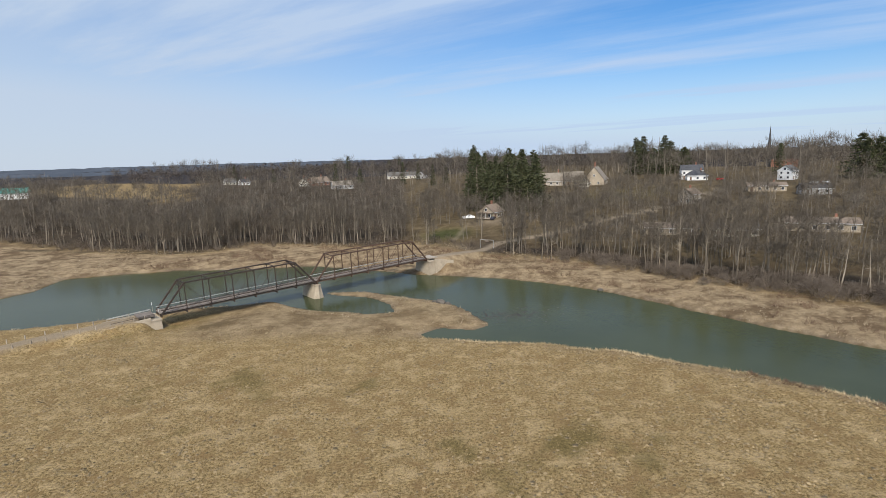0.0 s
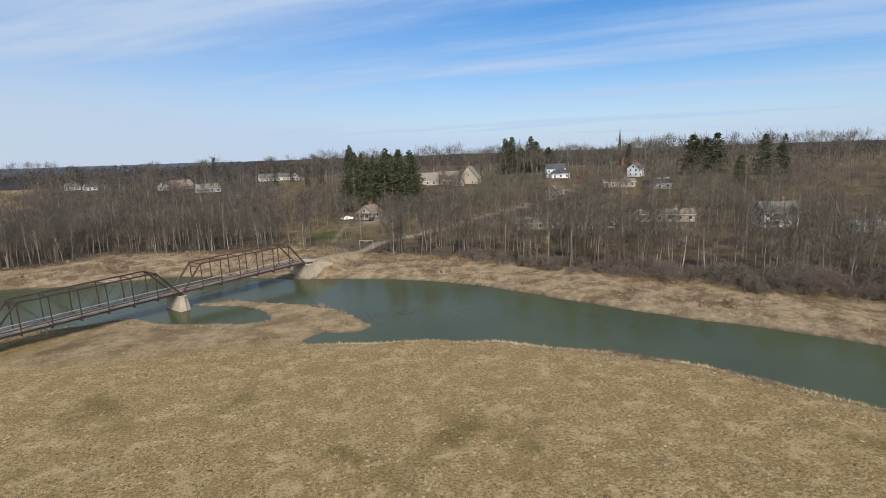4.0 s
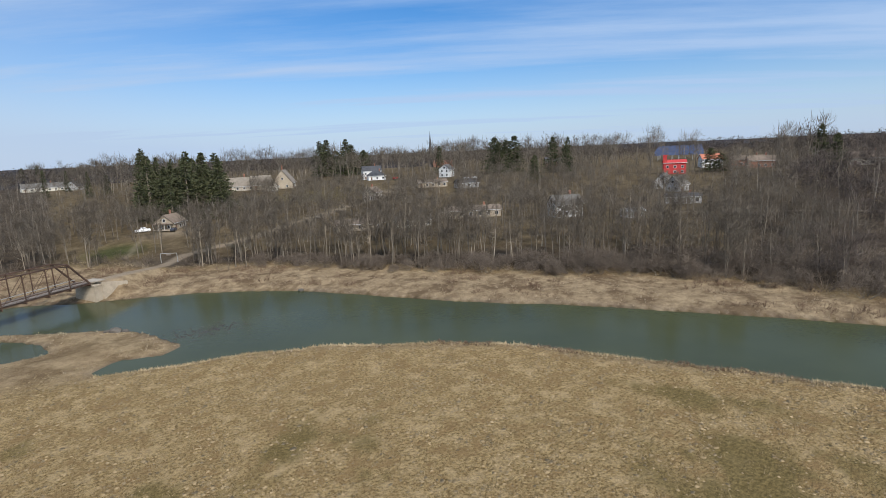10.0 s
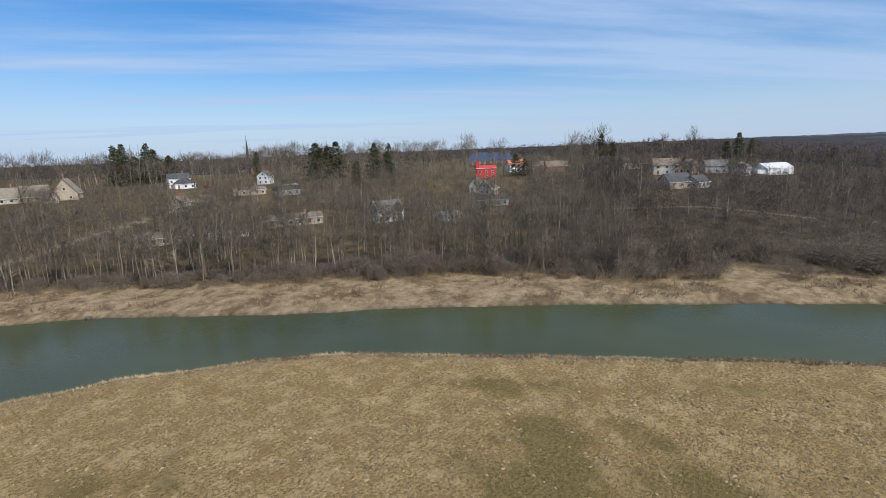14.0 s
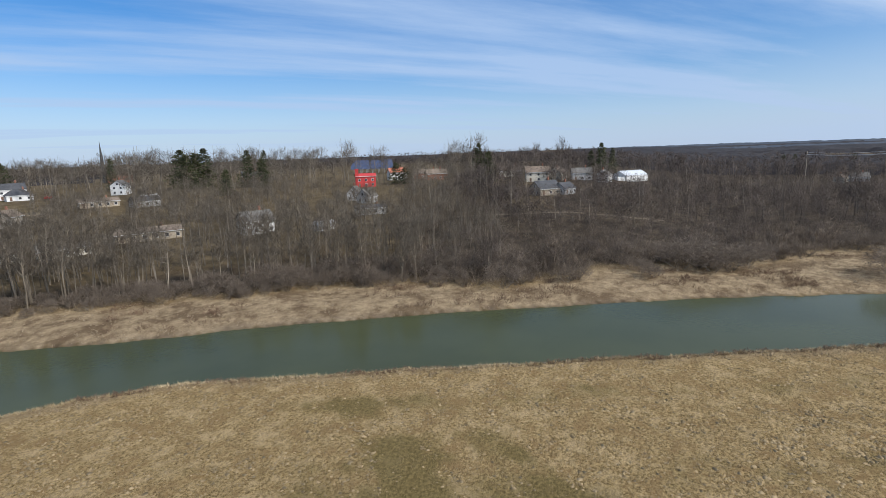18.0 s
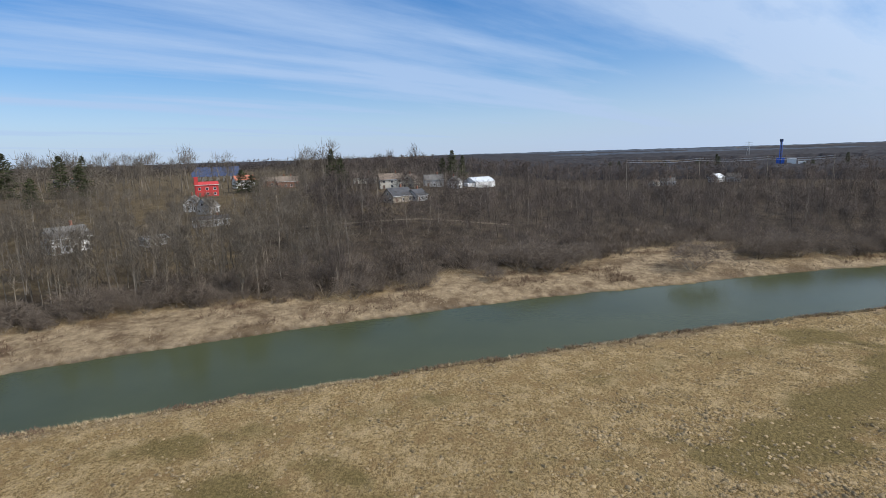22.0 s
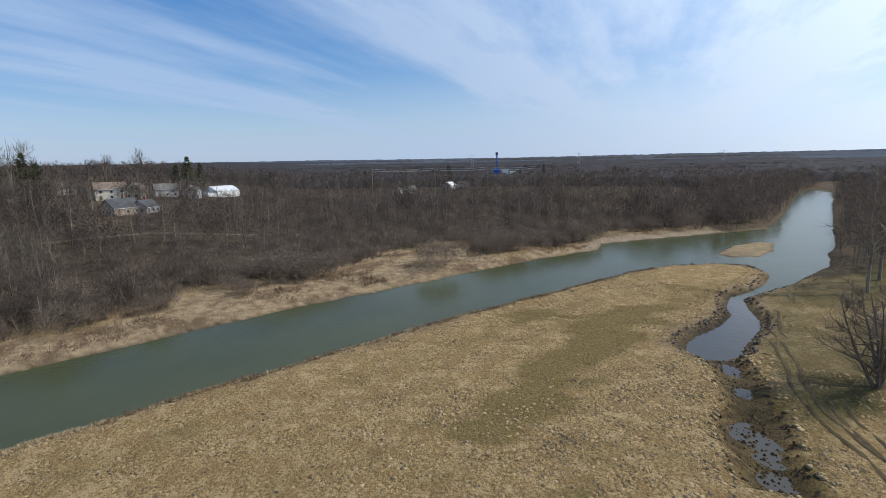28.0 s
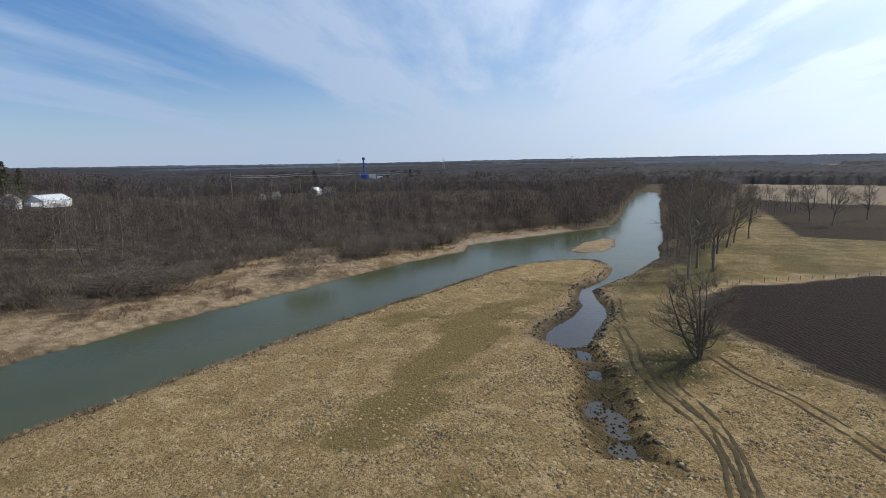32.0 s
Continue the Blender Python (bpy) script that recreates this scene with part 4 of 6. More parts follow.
# ---- trees ----
class Sticks:
    """Collects tapered limbs and single thin twigs as plain triangles."""

    def __init__(self, seed):
        self.r = random.Random(seed)
        self.v, self.f = [], []

    def limb(self, a, b, ra, rb, n=3):
        a, b = Vector(a), Vector(b)
        way = (b - a).normalized()
        u = way.orthogonal().normalized()
        w = way.cross(u)
        k = len(self.v)
        for p, rad in ((a, ra), (b, rb)):
            for i in range(n):
                t = 2 * math.pi * i / n
                self.v.append(p + (u * math.cos(t) + w * math.sin(t)) * rad)
        for i in range(n):
            j = (i + 1) % n
            self.f += [(k + i, k + j, k + n + j), (k + i, k + n + j, k + n + i)]

    def twig(self, p, way, wide):
        r, k = self.r, len(self.v)
        side = Vector((r.uniform(-1, 1), r.uniform(-1, 1), r.uniform(-1, 1))).cross(way)
        if side.length < 1e-3:
            return
        side = side.normalized() * wide
        self.v += [p - side, p + side, p + way]
        self.f.append((k, k + 1, k + 2))

    def bend(self, way, much):
        r = self.r
        return (way + Vector((r.gauss(0, much), r.gauss(0, much), r.gauss(0, much)))).normalized()

    def run(self, p, way, length, ra, rb, pieces, much, n=3, up=0.0):
        pts = [Vector(p)]
        for i in range(pieces):
            way = self.bend(way, much)
            way = (way + Vector((0, 0, up))).normalized()
            q = pts[-1] + way * (length / pieces)
            self.limb(pts[-1], q, ra + (rb - ra) * i / pieces, ra + (rb - ra) * (i + 1) / pieces, n)
            pts.append(q)
        return pts, way

    def arrays(self):
        return np.array([tuple(p) for p in self.v], np.float32).reshape(-1, 3), np.array(self.f, np.int32).reshape(-1, 3)


def bare_tree(seed, tall, spread, first, limbs, seconds, twigs, stems=1, girth=0.016, wide=0.028, sides=5):
    """A leafless tree: trunk and limbs in one set of triangles, the fine crown in another."""
    wood, fine = Sticks(seed), Sticks(seed + 500)
    r = wood.r
    for s in range(stems):
        lean = Vector((r.gauss(0, .05), r.gauss(0, .05), 1)) if stems == 1 else Vector((math.cos(s * 2.4 + seed) * .38, math.sin(s * 2.4 + seed) * .38, 1))
        h = tall * r.uniform(.85, 1.05) if stems > 1 else tall
        thick = tall * girth / (stems ** .4)
        start = Vector((r.gauss(0, .15), r.gauss(0, .15), -.4)) if stems > 1 else Vector((0, 0, -.4))
        trunk, _ = wood.run(start, lean.normalized(), h * .93, thick, thick * .16, 8, .06, sides, .08)
        for i in range(limbs // stems):
            k = first + (1 - first) * (i + r.random()) / max(1, limbs // stems)
            at = k * 8
            j = min(7, int(at))
            p = trunk[j].lerp(trunk[j + 1], at - j)
            turn = r.uniform(0, 6.283)
            out = Vector((math.cos(turn), math.sin(turn), r.uniform(.1, .95) if stems > 1 else r.uniform(.45, 1.2))).normalized()
            length = tall * spread * (1.15 - .75 * k) * r.uniform(.7, 1.2)
            ra = thick * (1.05 - k) * .55 + .02
            pts, way = wood.run(p, out, length, ra, .018, 4, .16, 3, .05)
            for m in range(seconds):
                a = r.uniform(.25, 1.0) * 4
                q = pts[min(3, int(a))].lerp(pts[min(3, int(a)) + 1], a - min(3, int(a)))
                w2 = (way + Vector((r.gauss(0, .7), r.gauss(0, .7), r.gauss(.15, .5)))).normalized()
                l2 = length * r.uniform(.25, .5)
                sub, w3 = fine.run(q, w2, l2, .022, .008, 2, .2, 3, .04)
                for t in range(twigs):
                    b = r.random() * 2
                    q2 = sub[min(1, int(b))].lerp(sub[min(1, int(b)) + 1], b - min(1, int(b)))
                    fine.twig(q2, (w3 + Vector((r.gauss(0, .7), r.gauss(0, .7), r.gauss(.2, .6)))).normalized() * r.uniform(.5, 1.3) * max(.6, tall / 16), wide * r.uniform(.6, 1.2))
    return wood.arrays(), fine.arrays()


def haze_tree(seed, tall, spread, first, limbs, twigs, wide, dome=False):
    """A leafless tree for the depth of the woods: few limbs and a loose round haze of twigs."""
    wood, fine = Sticks(seed), Sticks(seed + 500)
    r = wood.r
    trunk, _ = wood.run((0, 0, -.4), Vector((r.gauss(0, .05), r.gauss(0, .05), 1)).normalized(), tall * (.55 if dome else .88), tall * .012, .03, 3, .05, 3, .05)
    mid_z = tall * (.5 if dome else .5 + .35 * first)
    half = Vector((tall * spread, tall * spread, tall * (.5 if dome else .98 - .5 - .35 * first)))
    arms = []
    for i in range(limbs):
        k = first + (.95 - first) * (i + r.random()) / limbs
        j = min(2, int(k * 3))
        p = trunk[j].lerp(trunk[j + 1], k * 3 - j)
        turn, lat = r.uniform(0, 6.283), math.asin(min(1, r.uniform(-.25, 1.0)))
        q = Vector((math.cos(turn) * math.cos(lat) * half.x, math.sin(turn) * math.cos(lat) * half.y, mid_z + math.sin(lat) * half.z)) * r.uniform(.75, .95)
        if limbs < 5:
            wood.limb(p, q, .05, .010)
            arms.append((p.lerp(q, .4), q))
            continue
        m = p.lerp(q, .5) + Vector((r.gauss(0, .03), r.gauss(0, .03), r.gauss(-.03, .02))) * tall
        wood.limb(p, m, .05, .032)
        wood.limb(m, q, .032, .010)
        arms.append((m, q))
    for t in range(twigs):
        if dome:
            turn, lat = r.uniform(0, 6.283), math.asin(r.uniform(-.55, 1.0))
            way = Vector((math.cos(turn) * math.cos(lat), math.sin(turn) * math.cos(lat), math.sin(lat)))
            deep = r.random() ** .45
            shell = Vector((way.x * half.x, way.y * half.y, way.z * half.z)) * (.9 + .13 * math.sin(turn * 3 + seed) + .05 * r.random())
            at = shell * deep + Vector((0, 0, mid_z))
            if t % 5 == 0:
                fine.twig(shell * r.uniform(.55, .95) + Vector((0, 0, mid_z)), (way + Vector((r.gauss(0, .35), r.gauss(0, .35), r.gauss(.25, .3)))).normalized() * tall * r.uniform(.06, .13), wide * .3)
            else:
                fine.twig(at, (way + Vector((r.gauss(0, .9), r.gauss(0, .9), r.gauss(.1, .7)))).normalized() * r.uniform(.4, .95) * max(1, tall / 10), wide * r.uniform(.6, 1.25))
            continue
        p, q = r.choice(arms)
        at = p.lerp(q, r.uniform(-.2, 1.05)) + Vector((r.gauss(0, .05), r.gauss(0, .05), r.gauss(0, .04))) * tall
        out = (at - Vector((0, 0, mid_z * .55))).normalized()
        fine.twig(at, (out + Vector((r.gauss(0, .45), r.gauss(0, .45), r.gauss(.1, .35)))).normalized() * tall * r.uniform(.06, .15), wide * r.uniform(.6, 1.3))
    return wood.arrays(), fine.arrays()


def bush(seed, tall, round_, stems, twigs, wide=0.03):
    s = Sticks(seed)
    r = s.r
    for i in range(stems):
        turn, out = r.uniform(0, 6.283), r.random() ** .6
        way = Vector((math.cos(turn) * out * round_, math.sin(turn) * out * round_, 1)).normalized()
        length = tall * r.uniform(.75, 1.05) * (1.05 - .25 * out)
        pts, w = s.run((math.cos(turn) * out * .5, math.sin(turn) * out * .5, -.2), way, length, .035, .012, 1, .14, 3)
        for t in range(twigs):
            q = pts[0].lerp(pts[1], r.random() ** .7)
            s.twig(q, (w + Vector((r.gauss(0, .8), r.gauss(0, .8), r.gauss(.1, .6)))).normalized() * r.uniform(.3, .9) * max(.6, tall / 4), wide)
    return s.arrays()


def conifer(seed, tall, wide, whorls, sprays, bare=0.06):
    """A spruce: a straight trunk, and drooping boughs of many small sprays in whorls of uneven length."""
    wood, green = Sticks(seed), Sticks(seed + 900)
    r = wood.r
    wood.run((0, 0, -.4), Vector((0, 0, 1)), tall * .98, tall * .016, .02, 6, .012, 5)
    for i in range(whorls):
        k = bare + (1 - bare) * (i + r.random() * .9) / whorls
        z, reach = k * tall, wide * (1 - k) ** .75 * r.uniform(.7, 1.12) + .2
        for j in range(r.choice((5, 6, 7))):
            turn = r.uniform(0, 6.283)
            far = reach * r.uniform(.55, 1.12)
            out = Vector((math.cos(turn), math.sin(turn), 0))
            tip = Vector((0, 0, z)) + out * far + Vector((0, 0, (-.34 + .5 * k) * far))
            if j < 3:
                wood.limb((0, 0, z), tip, .035, .01)
            for s in range(max(3, int(sprays * (.45 + .55 * far / wide)))):
                a = r.uniform(.2, 1.04)
                p = Vector((0, 0, z)).lerp(tip, a) + Vector((0, 0, r.gauss(0, .12)))
                w = (out * r.uniform(.2, 1) + Vector((r.gauss(0, .6), r.gauss(0, .6), r.gauss(-.3, .35)))).normalized() * r.uniform(.45, .95) * (.7 + .08 * far)
                side = Vector((r.gauss(0, 1), r.gauss(0, 1), r.gauss(0, .5))).cross(w).normalized() * r.uniform(.12, .28)
                q = len(green.v)
                green.v += [p - side * .4, p + w * .5 - side, p + w, p + w * .5 + side]
                green.f += [(q, q + 1, q + 2), (q, q + 2, q + 3)]
    return wood.arrays(), green.arrays()


def tree_thing(name, sets, mats, parts, label, category, group):
    ob = thing(name, (0, 0, -500), 0, label, category, group)
    for (v, f), mat, key in zip(sets, mats, parts):
        child = new(key, raw_mesh(key, v, f, M[mat]))
        child.parent = ob
    return ob


def outward(v, f, low=.35):
    """Winds the triangles of a crown outwards and gives each corner a soft normal away from the crown's heart."""
    top = v[:, 2].max()
    away_ = v - np.array([0, 0, low * top])
    away_ /= np.linalg.norm(away_, axis=1, keepdims=True) + 1e-6
    face = np.cross(v[f[:, 1]] - v[f[:, 0]], v[f[:, 2]] - v[f[:, 0]])
    face /= np.linalg.norm(face, axis=1, keepdims=True) + 1e-9
    turn = (face * away_[f[:, 0]]).sum(1) < 0
    f = np.where(turn[:, None], f[:, ::-1], f)
    face = np.where(turn[:, None], -face, face)
    soft = away_.copy()
    soft[f.ravel()] += .25 * np.repeat(face, 3, 0)
    return f, soft / (np.linalg.norm(soft, axis=1, keepdims=True) + 1e-6)


def scatter(name, kinds, spots, mat, label, category, soft=False):
    """Many plants that nobody could count, as one mesh. spots: x, y, z, size, turn, kind."""
    allv, allf, alln, base = [], [], [], 0
    spots = np.asarray(spots, float)
    for k, (v, f) in enumerate(kinds):
        mine = spots[spots[:, 5].astype(int) == k]
        if not len(mine):
            continue
        c, s = np.cos(mine[:, 4])[:, None], np.sin(mine[:, 4])[:, None]
        size = mine[:, 3][:, None]
        px_ = (v[None, :, 0] * c - v[None, :, 1] * s) * size + mine[:, 0][:, None]
        py_ = (v[None, :, 0] * s + v[None, :, 1] * c) * size + mine[:, 1][:, None]
        pz_ = v[None, :, 2] * size + mine[:, 2][:, None]
        allv.append(np.stack([px_, py_, pz_], -1).reshape(-1, 3))
        if soft:
            f, n = outward(v, f)
            alln.append(np.stack([n[None, :, 0] * c - n[None, :, 1] * s, n[None, :, 0] * s + n[None, :, 1] * c, np.repeat(n[None, :, 2], len(mine), 0)], -1).reshape(-1, 3))
        allf.append((f[None] + (np.arange(len(mine)) * len(v))[:, None, None] + base).reshape(-1, 3))
        base += len(mine) * len(v)
    me = raw_mesh(name, np.concatenate(allv), np.concatenate(allf), M[mat], soft)
    if soft:
        me.normals_split_custom_set_from_vertices(np.concatenate(alln).astype(np.float32))
    return tagged(new(name, me), label, category, kind="stuff")


rng = np.random.default_rng(7)
HOUSE_SPOTS = []  # filled below by the town's plan: x, y, clear radius, length of the open ground before it


def put_trees(models, spots, lo, hi, rnd, fat=1.0):
    """Real copies of a few grown trees on given ground."""
    for x_, y_ in spots:
        k = rnd.randrange(len(models))
        s = rnd.uniform(lo, hi)
        z_ = on_land(x_, y_) - .05
        m = pose(x_, y_, z_, 0, 0, rnd.uniform(0, 360)) @ Matrix.Diagonal((s * fat, s * fat, s, 1))
        if models[k].location.z < -400:
            models[k].matrix_basis = m
        else:
            ob = copy_thing(models[k], m)
            ob.matrix_basis = m


WOODS = WOODS_EDGE + [(3000, -980), (3000, 3000), (-3000, 3000), (-3000, 330)]
GROVE = dict(label="tall leafless woodland tree with grey-brown bark", category="tree", group="woodland edge trees")
tall_models = [tree_thing("bare_tree", bare_tree(11 + i, t, sp, fi, li, 4, 10, girth=.0125, wide=.03), ("bark", "twig"), ("trunk", "crown"), **GROVE)
               for i, (t, sp, fi, li) in enumerate(((16, .26, .42, 20), (18, .22, .5, 20), (14, .30, .35, 20), (17, .24, .45, 22), (13, .34, .3, 22)))]


def sample(count, x0, x1, y0, y1, test):
    out, tries = [], 0
    while len(out) < count and tries < 90:
        xs, ys = rng.uniform(x0, x1, 4000), rng.uniform(y0, y1, 4000)
        ok = test(xs, ys)
        out += list(zip(xs[ok], ys[ok]))
        tries += 1
    return out[:count]


def clear_of_town(xs, ys, extra=0.0):
    ok = np.ones(xs.shape, bool)
    for hx, hy, hr, view in HOUSE_SPOTS:
        ok &= np.hypot(xs - hx, ys - hy) > hr + extra
        # an open view over the garden in front of each house
        d = np.hypot(hx, hy)
        ahead = (xs * hx + ys * hy) / d
        off = np.abs(xs * hy - ys * hx) / d
        ok &= ~((ahead < d) & (ahead > d - view) & (off < hr * .6))
    for line, wide in ((ROAD_FAR, 3.4), (LANE, 3.0)):
        ok &= away(line, xs, ys) > wide
    ok &= ~((np.hypot((xs - 2) / 15, (ys - 234) / 17) < 1))
    ok &= ~((np.hypot((xs - 6) / 16, (ys - 195) / 20) < 1))
    return ok


def edge_belt(depth):
    def test(xs, ys):
        e = away(WOODS_EDGE, xs, ys)
        return inside(WOODS, xs, ys) & (e < depth) & (e > 1) & (np.degrees(np.arctan2(xs, ys)) < 62) & clear_of_town(xs, ys)
    return test


# ---- the town ----
def gable_house(at, turn, w, d, h, wall, roof, label, pitch=0.7, windows=3, storeys=1, chimney=True, door=True, hip=False, porch=False, end_porch=False, name="house"):
    """w along the ridge, d across it, h to the eaves."""
    x_, y_ = at
    z_ = on_land(x_, y_) - .2
    ob = thing(name, (x_, y_, z_), turn, label, "house", "town houses")
    rise = d / 2 * pitch
    bm = bmesh.new()
    t = .25
    shell = [(-w / 2, -d / 2), (w / 2, -d / 2), (w / 2, d / 2), (-w / 2, d / 2)]
    low = [bm.verts.new((a, b, 0)) for a, b in shell]
    high = [bm.verts.new((a, b, h)) for a, b in shell]
    for i in range(4):
        bm.faces.new((low[i - 1], low[i], high[i], high[i - 1]))
    if hip:
        bm.faces.new(high)
    else:
        p, q = bm.verts.new((-w / 2, 0, h + rise)), bm.verts.new((w / 2, 0, h + rise))
        bm.faces.new((high[3], high[0], p)), bm.faces.new((high[1], high[2], q))
        bm.faces.new((high[0], high[1], q, p)), bm.faces.new((high[2], high[3], p, q))
    bmesh.ops.recalc_face_normals(bm, faces=bm.faces)
    part("wall", bm, wall, ob)
    # the roof: two or four slopes with thickness and an overhang
    o = .45
    bm = bmesh.new()
    cut = d / 2 * .9 if hip else -o
    for s in (-1, 1):
        drop = o * pitch
        ring = [(-w / 2 - o, s * (d / 2 + o), h - drop), (w / 2 + o, s * (d / 2 + o), h - drop), (w / 2 - cut, 0, h + rise), (-w / 2 + cut, 0, h + rise)]
        a = [bm.verts.new((p[0], p[1], p[2] + .04)) for p in ring]
        b = [bm.verts.new((p[0], p[1], p[2] + .26)) for p in ring]
        bm.faces.new(a), bm.faces.new(b)
        for i in range(4):
            bm.faces.new((a[i - 1], a[i], b[i], b[i - 1]))
        if hip:
            e = s * (w / 2 + o)
            tri = [(e, -d / 2 - o, h - drop), (e, d / 2 + o, h - drop), (s * (w / 2 - cut), 0, h + rise)]
            a = [bm.verts.new((p[0], p[1], p[2] + .04)) for p in tri]
            b = [bm.verts.new((p[0], p[1], p[2] + .26)) for p in tri]
            bm.faces.new(a), bm.faces.new(b)
            for i in range(3):
                bm.faces.new((a[i - 1], a[i], b[i], b[i - 1]))
    bmesh.ops.recalc_face_normals(bm, faces=bm.faces)
    top = part("roof", bm, roof, ob)
    part("fascia", beam((-w / 2 - o, -d / 2 - o, h - o * pitch + .08), (w / 2 + o, -d / 2 - o, h - o * pitch + .08), .06, .2), "trim", ob)
    if chimney:
        part("chimney", box(.7, .7, rise * .7 + 1.0, (w * .22, d * .12, h + rise * .55)), "brick", top)
    # windows and a door on both long sides and the gable ends
    spots = []
    for s in range(storeys):
        zc = 1.5 + s * 2.7
        for i in range(windows):
            k = (i + .5) / windows * w - w / 2
            spots += [(k, -d / 2, zc, 0), (k, d / 2, zc, 0)]
        for side in (-1, 1):
            for k in (-d * .22, d * .22):
                spots.append((side * w / 2, k, zc, 1))
    if not hip and rise > 2:
        spots += [(-w / 2, 0, h + rise * .3, 1), (w / 2, 0, h + rise * .3, 1)]
    for n, (a, b, c, flip) in enumerate(spots):
        if door and n == 0:
            way_in = part("door", box(1.05, .16, 2.1, (a, b, .25)), "door", ob)
            continue
        sx_, sy_ = (.16, 1.15) if flip else (1.3, .16)
        bm = bmesh.new()
        for dz in (-.68, .62):
            box(sx_ + (.0 if flip else .14), sy_ + (.14 if flip else 0), .1, (a, b, c + dz), bm=bm)
        for k in (-1, 1):
            box(.16 if flip else .1, .1 if flip else .16, 1.4, (a + (0 if flip else k * .65), b + (k * .58 if flip else 0), c - .68), bm=bm)
        win = part("window", bm, "trim", ob)
        part("pane", box(.08 if flip else 1.2, 1.05 if flip else .08, 1.2, (a, b, c - .58)), "glass", win)
    if porch:
        part("porch_floor", box(w * .9, 2.2, .3, (0, -d / 2 - 1.1, .1)), "wood", ob)
        part("porch_roof", box(w * .95, 2.5, .2, (0, -d / 2 - 1.15, h - .4)), roof, ob)
        for k in (-.42, -.14, .14, .42):
            part("porch_post", box(.16, .16, h - .7, (w * k, -d / 2 - 2.1, .35)), "trim", ob)
    if end_porch:
        part("porch_floor", box(2.4, d * .95, .35, (-w / 2 - 1.2, 0, .1)), "wood", ob)
        part("porch_roof", box(2.7, d, .2, (-w / 2 - 1.25, 0, h - .35)), roof, ob)
        for k in (-.45, -.15, .15, .45):
            part("porch_post", box(.18, .18, h - .7, (-w / 2 - 2.25, d * k, .4)), "trim", ob)
    return ob


def facing(x_, y_, off=0.0):
    """The turn by which a house's long front looks down to the river meadow, plus off degrees."""
    return -math.degrees(math.atan2(x_, y_)) + off


